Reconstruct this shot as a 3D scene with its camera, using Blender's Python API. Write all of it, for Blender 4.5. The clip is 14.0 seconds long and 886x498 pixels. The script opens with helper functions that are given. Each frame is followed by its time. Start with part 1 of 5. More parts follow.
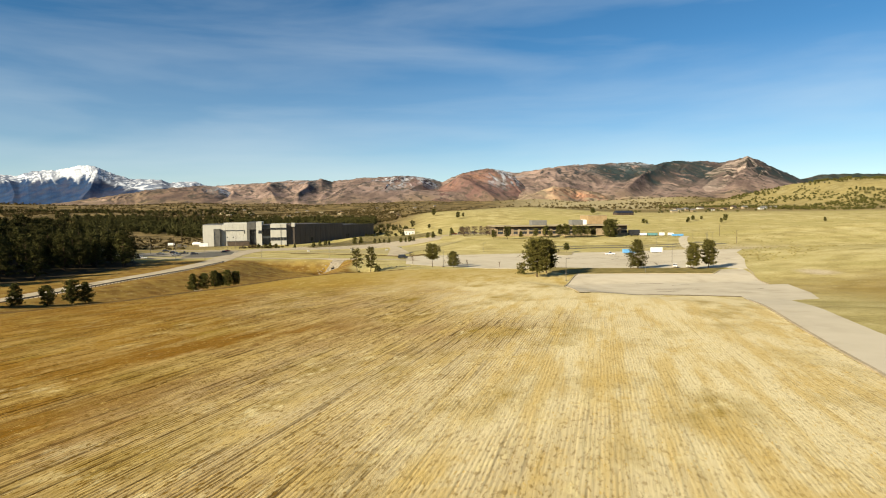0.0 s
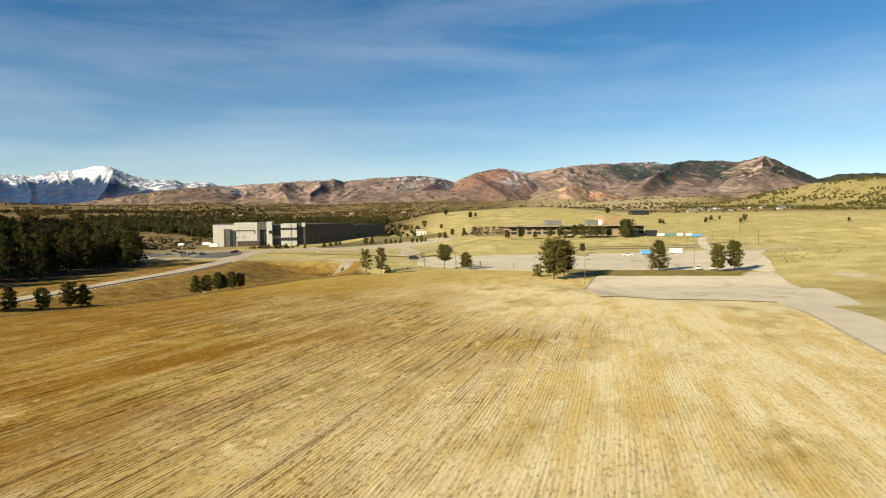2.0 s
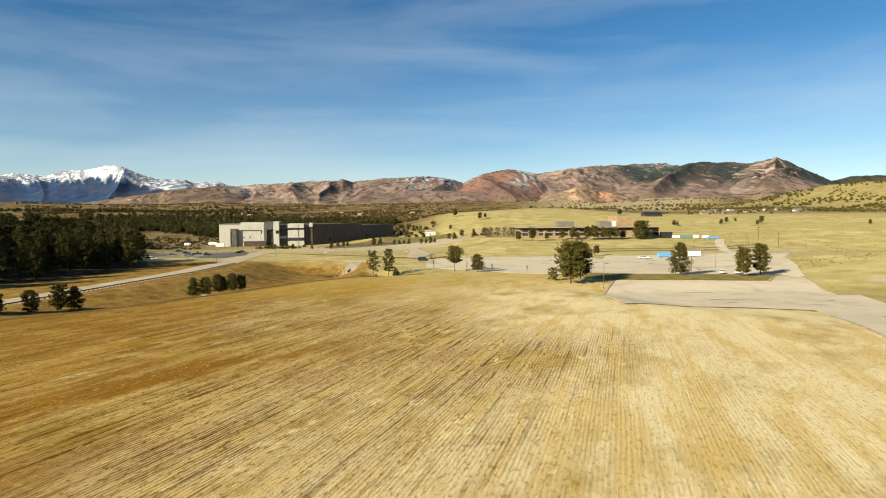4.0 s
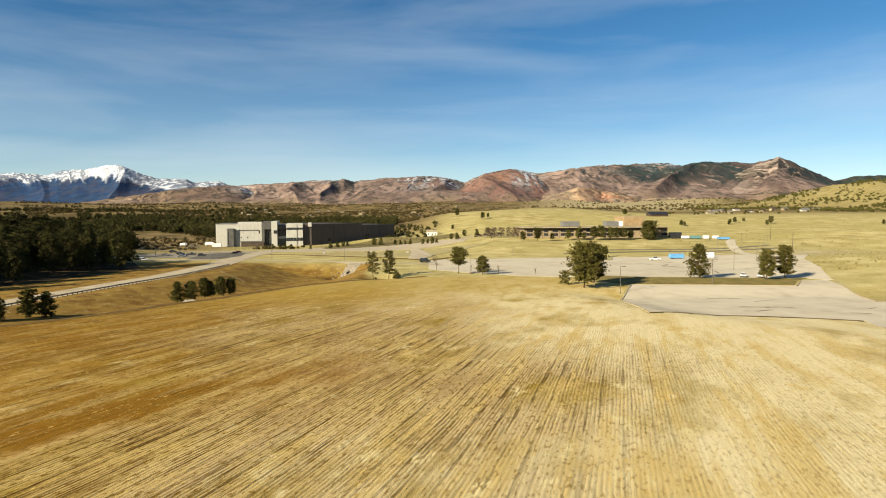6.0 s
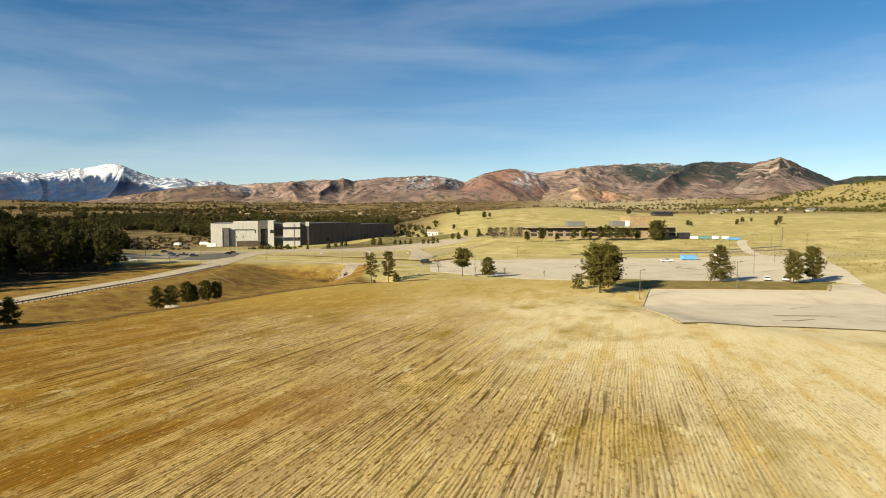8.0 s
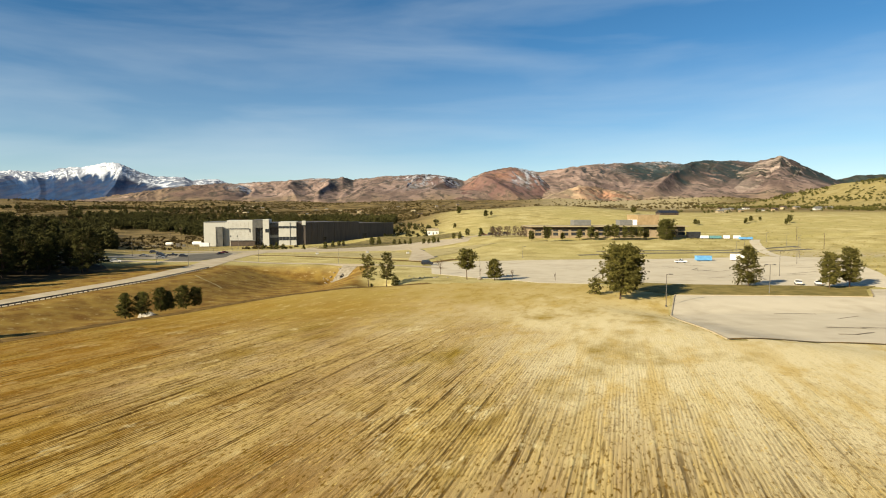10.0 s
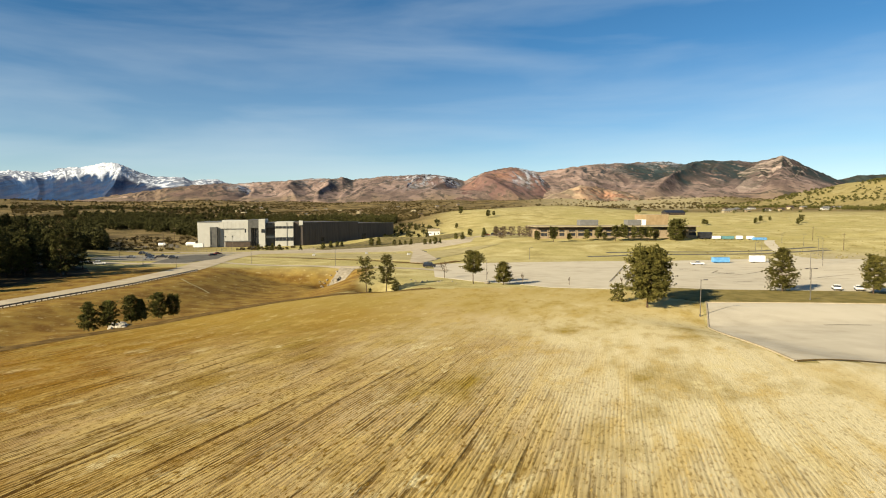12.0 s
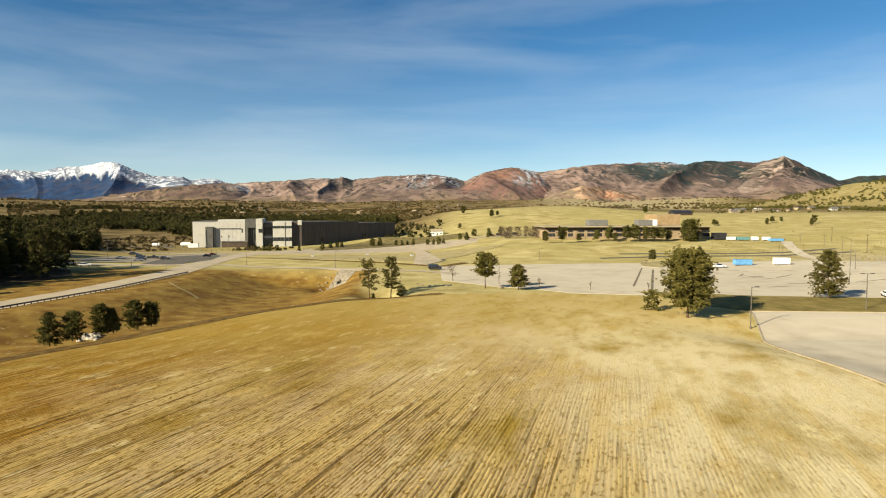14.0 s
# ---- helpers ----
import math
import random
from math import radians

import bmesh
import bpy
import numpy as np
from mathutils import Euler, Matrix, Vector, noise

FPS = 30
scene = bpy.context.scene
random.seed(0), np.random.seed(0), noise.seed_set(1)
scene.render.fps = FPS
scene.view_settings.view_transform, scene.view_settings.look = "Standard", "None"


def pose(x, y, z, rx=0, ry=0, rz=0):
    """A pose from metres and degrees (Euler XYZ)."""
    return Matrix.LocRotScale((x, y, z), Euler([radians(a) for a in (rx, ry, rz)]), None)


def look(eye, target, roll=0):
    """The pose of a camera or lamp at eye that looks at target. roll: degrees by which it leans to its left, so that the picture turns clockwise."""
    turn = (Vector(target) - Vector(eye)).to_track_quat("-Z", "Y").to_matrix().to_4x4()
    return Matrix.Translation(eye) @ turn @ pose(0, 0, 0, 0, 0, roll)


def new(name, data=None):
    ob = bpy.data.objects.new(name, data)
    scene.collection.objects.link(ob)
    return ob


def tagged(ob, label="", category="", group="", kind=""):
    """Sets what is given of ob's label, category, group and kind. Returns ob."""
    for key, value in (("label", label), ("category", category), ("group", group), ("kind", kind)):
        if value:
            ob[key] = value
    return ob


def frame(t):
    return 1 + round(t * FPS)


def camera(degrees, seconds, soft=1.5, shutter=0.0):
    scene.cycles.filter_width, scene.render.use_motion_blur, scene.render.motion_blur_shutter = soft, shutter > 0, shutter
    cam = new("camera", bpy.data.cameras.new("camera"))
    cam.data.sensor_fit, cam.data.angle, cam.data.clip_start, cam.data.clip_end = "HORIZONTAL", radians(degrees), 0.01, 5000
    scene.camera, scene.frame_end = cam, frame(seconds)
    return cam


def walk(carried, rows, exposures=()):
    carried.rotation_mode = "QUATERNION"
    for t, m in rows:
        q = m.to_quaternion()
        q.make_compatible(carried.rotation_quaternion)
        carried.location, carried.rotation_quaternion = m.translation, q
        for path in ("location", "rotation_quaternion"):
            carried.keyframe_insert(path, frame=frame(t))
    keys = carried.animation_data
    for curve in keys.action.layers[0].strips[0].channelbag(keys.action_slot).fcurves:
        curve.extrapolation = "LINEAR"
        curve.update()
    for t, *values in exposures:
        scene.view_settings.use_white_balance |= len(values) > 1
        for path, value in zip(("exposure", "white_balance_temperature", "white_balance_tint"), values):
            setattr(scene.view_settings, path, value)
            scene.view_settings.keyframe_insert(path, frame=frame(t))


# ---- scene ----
cam = camera(74.8, 14.0, soft=1.1)
PATH = [
    (0, (4.545, -87.476, 24.557), (4.727, -85.488, 24.429), -0.5),
    (0.5, (4.758, -85.616, 24.504), (4.934, -83.628, 24.376), -0.5),
    (1, (4.77, -83.677, 24.437), (4.935, -81.687, 24.31), -0.5),
    (1.5, (4.99, -81.285, 24.363), (5.143, -79.295, 24.236), -0.5),
    (2, (5.062, -79.094, 24.321), (5.203, -77.104, 24.194), -0.5),
    (2.5, (5.027, -76.76, 24.273), (5.158, -74.768, 24.147), -0.4),
    (3, (5.151, -74.228, 24.22), (5.275, -72.236, 24.096), -0.4),
    (3.2, (5.136, -73.43, 24.189), (5.254, -71.438, 24.065), -0.4),
    (5.5, (4.823, -60.283, 23.94), (4.932, -58.29, 23.815), -0.2),
    (6, (4.847, -57.09, 23.874), (4.955, -55.097, 23.749), -0.2),
    (6.5, (4.806, -53.866, 23.738), (4.914, -51.873, 23.613), -0.2),
    (7, (4.612, -51.011, 23.715), (4.721, -49.017, 23.59), -0.2),
    (7.5, (4.514, -47.649, 23.646), (4.622, -45.655, 23.521), -0.2),
    (8, (4.424, -43.97, 23.539), (4.533, -41.977, 23.413), -0.1),
    (10.5, (4.116, -24.969, 23.206), (4.227, -22.976, 23.076), -0.1),
    (11, (4.016, -21.304, 23.096), (4.127, -19.311, 22.967), -0.1),
    (11.5, (3.772, -17.602, 22.948), (3.883, -15.61, 22.819), -0.1),
    (12, (3.612, -13.879, 22.797), (3.723, -11.886, 22.668), -0.1),
    (12.5, (3.497, -10.159, 22.634), (3.609, -8.167, 22.506), -0.1),
    (13, (3.291, -6.447, 22.51), (3.403, -4.454, 22.381), -0.1),
    (13.5, (2.73, -2.778, 22.405), (2.844, -0.786, 22.277), -0.1),
    (14, (1.638, 0.792, 22.237), (1.75, 2.784, 22.109), -0.0),
]
walk(cam, [(t, look(e, a, r)) for t, e, a, r in PATH], exposures=[(0.0, 1.27, 7400, 5), (14.0, 1.27, 7400, 5)])


# ---- lie of the land ----
def ease(a, b, t):
    u = np.clip((np.asarray(t, float) - a) / (b - a), 0, 1)
    return u * u * (3 - 2 * u)


def waves(x, y, size, seed=0.0):
    """Gentle uneven swells, about -1 to 1."""
    u, v = x / size + seed, y / size - 1.7 * seed
    return (np.sin(u + 1.3 * np.sin(0.7 * v + seed)) + np.sin(0.8 * v + 1.1 * np.sin(0.9 * u - seed)) + 0.5 * np.sin(1.9 * u - 1.4 * v)) / 2.5


EDGE_Y = (-120, 20, 41, 60, 85, 104, 122, 138, 150)
EDGE_X = (-190, -90, -76, -62, -52, -41, -30, -16, -12)
RAIL_Y = (-150, 60, 110, 140, 175, 222, 260)
RAIL_X = (-150, -108, -98, -92, -84, -80, -82)


def land(x, y):
    """Height of the ground."""
    x, y = np.asarray(x, float), np.asarray(y, float)
    z = 6 - 0.045 * np.clip(y, -160, 95) - 3.0 * ease(95, 250, y)
    z = z + (4.6 * ease(262, 350, y) + 1.3 * ease(358, 374, y)) * ease(-10, 80, x)
    z = z - 3.0 * ease(260, 430, y) * (1 - ease(-40, 60, x))
    edge, rail = np.interp(y, EDGE_Y, EDGE_X), np.interp(y, RAIL_Y, RAIL_X)
    u = (x - rail) / (edge - rail)
    fall = (2.0 + 3.8 * ease(40, 210, y) + 3.4 * ease(206, 224, y) * np.exp(-((x + 28) / 8) ** 2)) * (1 - ease(226, 243, y)) * ease(-140, 0, y)
    z = z - fall * ease(0.02, 0.55, u) * ease(0.0, 0.32, 1 - u)
    level = z - (-0.7)
    z = z - level * ease(-4, 4, edge - x) * ease(-0.25, 0.1, -u) * (1 - ease(20, 90, rail - 20 - x)) * (1 - ease(235, 300, y))
    z = z + 9 * ease(15, 130, rail - 20 - x) * (1 - ease(260, 420, y))
    z = z - 1.3 * ease(48, 66, x + 0.3 * (y - 80)) * ease(25, 70, y + 0.53 * (x - 60)) * (1 - ease(92, 112, y)) * (1 - ease(118, 160, x))
    z = z + 6 * ease(128, 230, x) * (1 - ease(170, 300, y))
    z = z + 11.5 * ease(290, 640, 0.86 * x + 0.5 * (y - 120)) * (1 - ease(900, 1500, y)) * ease(100, 260, x)
    knoll = x - 125 - 0.10 * (y - 690)
    z = z + 19 * ease(430, 700, y) * np.exp(-((knoll) / np.where(knoll < 0, 170, 165)) ** 2) * (1 - ease(800, 1300, y))
    z = z + 47 * ease(640, 900, x) * np.exp(-((x - 960) / 230) ** 2 - ((y - 1020) / 300) ** 2) + 2.5 * ease(560, 760, x) * waves(x, y, 22, 5.0) * (1 - ease(1300, 1600, y))
    z = z + 4.2 * np.exp(-((x + 20) / 30) ** 2 - ((y - 480) / 13) ** 2)
    z = z - 3.5 * np.exp(-((x + 7) / 7) ** 2 - ((y - 159) / 9) ** 2)
    far = np.hypot(x, y)
    z = z + 66 * ease(520, 2700, far) + ease(450, 1100, far) * (3 + 7 * ease(900, 2000, far)) * waves(x, y, 95, 2.0)
    return z + 0.08 * waves(x, y, 31, 0.4) * ease(170, 260, far)


# ---- end of the land ----
# ---- sky and sun ----
SUN_EL, SUN_AZ = 24.0, 233.0      # degrees; azimuth clockwise from +y
world = bpy.data.worlds.new("sky")
scene.world = world
world.use_nodes = True
wn, wl = world.node_tree.nodes, world.node_tree.links
sky = wn.new("ShaderNodeTexSky")
sky.sky_type, sky.sun_disc = "NISHITA", False
sky.sun_elevation, sky.sun_rotation = radians(SUN_EL), radians(SUN_AZ)
sky.altitude, sky.air_density, sky.dust_density, sky.ozone_density = 1900, 1.0, 0.12, 3.6
wco, wmap, wnoise, wramp, wmix = (wn.new("ShaderNode" + k) for k in ("TexCoord", "Mapping", "TexNoise", "ValToRGB", "Mix"))
wmap.inputs["Scale"].default_value = (1.2, 1.2, 7.5)
wnoise.inputs["Scale"].default_value, wnoise.inputs["Detail"].default_value, wnoise.inputs["Roughness"].default_value = 1.5, 6, 0.5
wnoise.inputs["Distortion"].default_value = 0.35
wramp.color_ramp.elements[0].position, wramp.color_ramp.elements[1].position = 0.44, 1.0
wramp.color_ramp.elements[1].color = (0.50, 0.50, 0.50, 1)
wmix.data_type = "RGBA"
wmix.inputs["B"].default_value = (6.2, 7.2, 8.6, 1)
wl.new(wco.outputs["Generated"], wmap.inputs["Vector"])
wl.new(wmap.outputs["Vector"], wnoise.inputs["Vector"])
wl.new(wnoise.outputs["Fac"], wramp.inputs["Fac"])
wl.new(wramp.outputs["Color"], wmix.inputs["Factor"])
whue = wn.new("ShaderNodeHueSaturation")
whue.inputs["Saturation"].default_value, whue.inputs["Hue"].default_value = 1.24, 0.5
wl.new(sky.outputs["Color"], whue.inputs["Color"])
wl.new(whue.outputs["Color"], wmix.inputs["A"])
wsep, whigh, wlow, wveil, wfac, wmix2 = (wn.new("ShaderNode" + k) for k in ("SeparateXYZ", "MapRange", "Mapping", "TexNoise", "Math", "Mix"))
wl.new(wco.outputs["Generated"], wsep.inputs["Vector"])
wl.new(wsep.outputs["Z"], whigh.inputs["Value"])
for key, value in (("From Min", 0.26), ("From Max", 0.04), ("To Min", 0.0), ("To Max", 0.42)):
    whigh.inputs[key].default_value = value
wlow.inputs["Scale"].default_value = (0.9, 0.9, 11.0)
wl.new(wco.outputs["Generated"], wlow.inputs["Vector"])
wl.new(wlow.outputs["Vector"], wveil.inputs["Vector"])
wveil.inputs["Scale"].default_value, wveil.inputs["Detail"].default_value, wveil.inputs["Distortion"].default_value = 1.9, 7, 0.4
wfac.operation = "MULTIPLY"
wl.new(whigh.outputs["Result"], wfac.inputs[0])
wl.new(wveil.outputs["Fac"], wfac.inputs[1])
wmix2.data_type = "RGBA"
wl.new(wfac.outputs["Value"], wmix2.inputs["Factor"])
wl.new(wmix.outputs["Result"], wmix2.inputs["A"])
wmix2.inputs["B"].default_value = (6.4, 7.3, 8.4, 1)
wl.new(wmix2.outputs["Result"], wn["Background"].inputs["Color"])
wn["Background"].inputs["Strength"].default_value = 0.05
sun = new("sun", bpy.data.lights.new("sun", "SUN"))
sun.data.energy, sun.data.angle, sun.data.color = 5.0, radians(0.5), (1.0, 0.925, 0.79)
_a, _e = radians(SUN_AZ), radians(SUN_EL)
sun.matrix_world = look((0, 0, 300), (-300 * math.sin(_a) * math.cos(_e), -300 * math.cos(_a) * math.cos(_e), 300 - 300 * math.sin(_e)))


# ---- materials ----
def surface(name, colors, size=1.0, detail=5, rough=0.85, bump=0.0, grain=0.0, metal=0.0, spread=(0.35, 0.65), second=None, second_size=8.0, stretch=(1, 1, 1), spin=0.0, vary=0.0):
    """A procedural surface: colours mixed by noise of a size in metres, a second colour by larger noise, bump and fine grain."""
    m = bpy.data.materials.new(name)
    m.use_nodes = True
    n, l = m.node_tree.nodes, m.node_tree.links
    shader = n["Principled BSDF"]
    shader.inputs["Roughness"].default_value, shader.inputs["Metallic"].default_value = rough, metal
    if rough >= 0.8:
        shader.inputs["Specular IOR Level"].default_value = 0.06      # matt earth, grass and bark
    geo, mp, t1, ramp = (n.new("ShaderNode" + k) for k in ("NewGeometry", "Mapping", "TexNoise", "ValToRGB"))
    mp.inputs["Scale"].default_value, mp.inputs["Rotation"].default_value = stretch, (0, 0, spin)
    l.new(geo.outputs["Position"], mp.inputs["Vector"])
    t1.inputs["Scale"].default_value, t1.inputs["Detail"].default_value = 1 / size, detail
    l.new(mp.outputs["Vector"], t1.inputs["Vector"])
    l.new(t1.outputs["Fac"], ramp.inputs["Fac"])
    e = ramp.color_ramp.elements
    e[0].position, e[1].position = spread
    e[0].color, e[1].color = (*colors[0], 1), (*colors[-1], 1)
    for k, c in enumerate(colors[1:-1]):
        e.new(spread[0] + (spread[1] - spread[0]) * (k + 1) / (len(colors) - 1)).color = (*c, 1)
    out = ramp.outputs["Color"]
    if second:
        t2, r2, mx = (n.new("ShaderNode" + k) for k in ("TexNoise", "ValToRGB", "Mix"))
        t2.inputs["Scale"].default_value, t2.inputs["Detail"].default_value = 1 / second_size, 4
        l.new(geo.outputs["Position"], t2.inputs["Vector"])
        l.new(t2.outputs["Fac"], r2.inputs["Fac"])
        r2.color_ramp.elements[0].position, r2.color_ramp.elements[1].position = 0.42, 0.68
        mx.data_type = "RGBA"
        l.new(r2.outputs["Color"], mx.inputs["Factor"])
        l.new(out, mx.inputs["A"])
        mx.inputs["B"].default_value = (*second, 1)
        out = mx.outputs["Result"]
    if vary:
        info, hsv, rng = (n.new("ShaderNode" + k) for k in ("ObjectInfo", "HueSaturation", "MapRange"))
        l.new(info.outputs["Random"], rng.inputs["Value"])
        rng.inputs["To Min"].default_value, rng.inputs["To Max"].default_value = 1 - vary, 1 + vary
        l.new(rng.outputs["Result"], hsv.inputs["Value"])
        l.new(out, hsv.inputs["Color"])
        out = hsv.outputs["Color"]
    l.new(out, shader.inputs["Base Color"])
    if bump:
        b, t3 = n.new("ShaderNodeBump"), n.new("ShaderNodeTexNoise")
        t3.inputs["Scale"].default_value, t3.inputs["Detail"].default_value = 1 / (grain or size), 6
        l.new(mp.outputs["Vector"], t3.inputs["Vector"])
        b.inputs["Strength"].default_value, b.inputs["Distance"].default_value = 0.6, bump
        l.new(t3.outputs["Fac"], b.inputs["Height"])
        l.new(b.outputs["Normal"], shader.inputs["Normal"])
    return m



def stubble():
    """Cut straw in drilled rows: thin dark gaps, pale tufts, bare and greener patches."""
    m = bpy.data.materials.new("straw_stubble")
    m.use_nodes = True
    n, l = m.node_tree.nodes, m.node_tree.links
    shader = n["Principled BSDF"]
    shader.inputs["Roughness"].default_value, shader.inputs["Specular IOR Level"].default_value = 0.95, 0.04
    geo = n.new("ShaderNodeNewGeometry")

    def noise_of(size, stretch, lo, hi, detail=5, rough=0.6):
        mp, t, r = (n.new("ShaderNode" + k) for k in ("Mapping", "TexNoise", "MapRange"))
        mp.vector_type = "TEXTURE"
        mp.inputs["Rotation"].default_value, mp.inputs["Scale"].default_value = (0, 0, -radians(20.5)), (size, size * stretch, size)
        l.new(geo.outputs["Position"], mp.inputs["Vector"])
        l.new(mp.outputs["Vector"], t.inputs["Vector"])
        t.inputs["Scale"].default_value, t.inputs["Detail"].default_value, t.inputs["Roughness"].default_value = 1, detail, rough
        l.new(t.outputs["Fac"], r.inputs["Value"])
        r.inputs["From Min"].default_value, r.inputs["From Max"].default_value = lo, hi
        return r.outputs["Result"]

    def times(a, b):
        k = n.new("ShaderNodeMath")
        k.operation = "MULTIPLY"
        l.new(a, k.inputs[0])
        l.new(b, k.inputs[1])
        return k.outputs["Value"]

    def layer(out, fac, colour):
        mx = n.new("ShaderNodeMix")
        mx.data_type = "RGBA"
        l.new(fac, mx.inputs["Factor"])
        if isinstance(out, tuple):
            mx.inputs["A"].default_value = (*out, 1)
        else:
            l.new(out, mx.inputs["A"])
        mx.inputs["B"].default_value = (*colour, 1)
        return mx.outputs["Result"]

    pos, slide, sway = n.new("ShaderNodeSeparateXYZ"), n.new("ShaderNodeMapRange"), n.new("ShaderNodeMath")
    l.new(geo.outputs["Position"], pos.inputs["Vector"])
    sway.operation = "MULTIPLY_ADD"
    l.new(noise_of(40, 1.6, 0.3, 0.7), sway.inputs[0])
    sway.inputs[1].default_value = 60
    l.new(pos.outputs["X"], sway.inputs[2])
    l.new(sway.outputs["Value"], slide.inputs["Value"])
    slide.inputs["From Min"].default_value, slide.inputs["From Max"].default_value = 2, 66
    lay, lx = n.new("ShaderNodeMapping"), n.new("ShaderNodeSeparateXYZ")
    lay.vector_type = "TEXTURE"
    lay.inputs["Rotation"].default_value = (0, 0, -radians(20.5))
    l.new(geo.outputs["Position"], lay.inputs["Vector"])
    l.new(lay.outputs["Vector"], lx.inputs["Vector"])

    def drills(spacing, wobble_size, wobble):
        add, mul, sine = (n.new("ShaderNodeMath") for _ in range(3))
        add.operation, mul.operation, sine.operation = "MULTIPLY_ADD", "MULTIPLY", "SINE"
        l.new(noise_of(wobble_size, 5, 0.2, 0.8, 3), add.inputs[0])
        add.inputs[1].default_value = wobble
        l.new(lx.outputs["X"], add.inputs[2])
        l.new(add.outputs["Value"], mul.inputs[0])
        mul.inputs[1].default_value = 2 * math.pi / spacing
        l.new(mul.outputs["Value"], sine.inputs[0])
        return sine.outputs["Value"]

    def ranged(socket, lo, hi, a=0.0, b=1.0):
        r = n.new("ShaderNodeMapRange")
        l.new(socket, r.inputs["Value"])
        for key, value in (("From Min", lo), ("From Max", hi), ("To Min", a), ("To Max", b)):
            r.inputs[key].default_value = value
        return r.outputs["Result"]

    def mixed(a, b, share):
        k = n.new("ShaderNodeMath")
        k.operation = "MULTIPLY_ADD"
        l.new(b, k.inputs[0])
        k.inputs[1].default_value = share
        l.new(a, k.inputs[2])
        return k.outputs["Value"]

    bare = slide.outputs["Result"]
    near = ranged(mixed(pos.outputs["Y"], pos.outputs["X"], 0.5), 48, 104, 1.0, 0.06)
    straw = ranged(bare, 0.4, 1, 1.0, 0.4)
    # broad colour: orange-brown straw, paler and barer towards the drive, greener and trodden patches
    out = layer((0.195, 0.092, 0.010), noise_of(15, 1.6, 0.40, 0.66), (0.262, 0.143, 0.020))
    out = layer(out, bare, (0.57, 0.475, 0.275))
    out = layer(out, noise_of(9, 2.0, 0.50, 0.72, 6), (0.255, 0.172, 0.032))
    out = layer(out, times(ranged(bare, 0.2, 0.8, 1.0, 0.12), times(noise_of(12, 2.6, 0.46, 0.72, 7), noise_of(50, 1.2, 0.34, 0.56))), (0.195, 0.108, 0.016))
    # drilled rows: pale ridge tops beside thin dark gaps, broken along their length
    fine = mixed(drills(0.34, 9, 0.6), ranged(noise_of(0.5, 40, 0.25, 0.75, 3), 0, 1, -1, 1), 1.7)
    broad = mixed(drills(0.93, 12, 1.6), ranged(noise_of(0.8, 44, 0.25, 0.75, 3), 0, 1, -1, 1), 2.0)
    kept = times(times(noise_of(6, 2.2, 0.32, 0.52, 6), noise_of(24, 1.6, 0.28, 0.48)), times(near, ranged(bare, 0.6, 1.0, 1.0, 0.35)))
    broken = noise_of(0.6, 7, 0.36, 0.50, 6)
    out = layer(out, times(times(ranged(fine, 0.35, 1.1), noise_of(0.9, 6, 0.44, 0.66, 6)), times(kept, ranged(bare, 0, 1, 0.7, 0.5))), (0.42, 0.27, 0.075))
    bands = times(noise_of(2.6, 11, 0.48, 0.60, 6), near)
    out = layer(out, times(bands, ranged(pos.outputs["X"], -60, 15, 0.12, 0.8)), (0.47, 0.342, 0.135))
    gaps = times(ranged(fine, -0.2, -0.9), times(broken, kept))
    out = layer(out, times(gaps, ranged(bare, 0.35, 0.95, 0.85, 0.3)), (0.062, 0.028, 0.003))
    lanes = times(ranged(broad, -0.85, -1.4), times(noise_of(0.8, 8, 0.36, 0.50, 6), times(noise_of(15, 1.8, 0.36, 0.52), times(near, ranged(bare, 0.6, 1.0, 1.0, 0.35)))))
    out = layer(out, times(lanes, ranged(bare, 0.35, 0.95, 0.9, 0.3)), (0.050, 0.023, 0.003))
    # bare cream blotches with ragged edges
    out = layer(out, times(noise_of(5.5, 2.0, 0.54, 0.66, 8, 0.68), ranged(pos.outputs["X"], -75, 5, 0.2, 0.75)), (0.44, 0.308, 0.105))
    out = layer(out, times(noise_of(2.2, 2.6, 0.56, 0.66, 8, 0.7), times(noise_of(14, 1.5, 0.42, 0.58), ranged(pos.outputs["X"], -60, 10, 0.3, 1.0))), (0.55, 0.45, 0.235))
    # clods and tufts
    out = layer(out, times(times(noise_of(0.26, 3.0, 0.53, 0.64, 5), near), straw), (0.135, 0.074, 0.011))
    out = layer(out, times(noise_of(0.24, 3.5, 0.60, 0.70, 5), near), (0.46, 0.315, 0.10))
    # the unploughed far end
    out = layer(out, times(ranged(pos.outputs["Y"], 70, 118, 0, 0.7), noise_of(18, 1.2, 0.15, 0.5)), (0.315, 0.225, 0.058))
    out = layer(out, times(ranged(pos.outputs["Y"], 40, 85, 0, 0.6), noise_of(2.8, 2.0, 0.50, 0.66, 8, 0.72)), (0.235, 0.150, 0.027))
    out = layer(out, times(ranged(pos.outputs["Y"], 40, 85, 0, 0.6), noise_of(2.2, 2.2, 0.54, 0.68, 8, 0.72)), (0.42, 0.315, 0.115))
    l.new(out, shader.inputs["Base Color"])
    rows = times(ranged(fine, -1.2, 1.2), kept)
    rows = mixed(rows, times(ranged(broad, -1.6, -0.6), ranged(bare, 0.6, 1.0, 1.0, 0.3)), 1.0)
    rows = mixed(times(rows, near), noise_of(0.3, 3, 0.2, 0.8, 6, 0.7), 1.2)
    b = n.new("ShaderNodeBump")
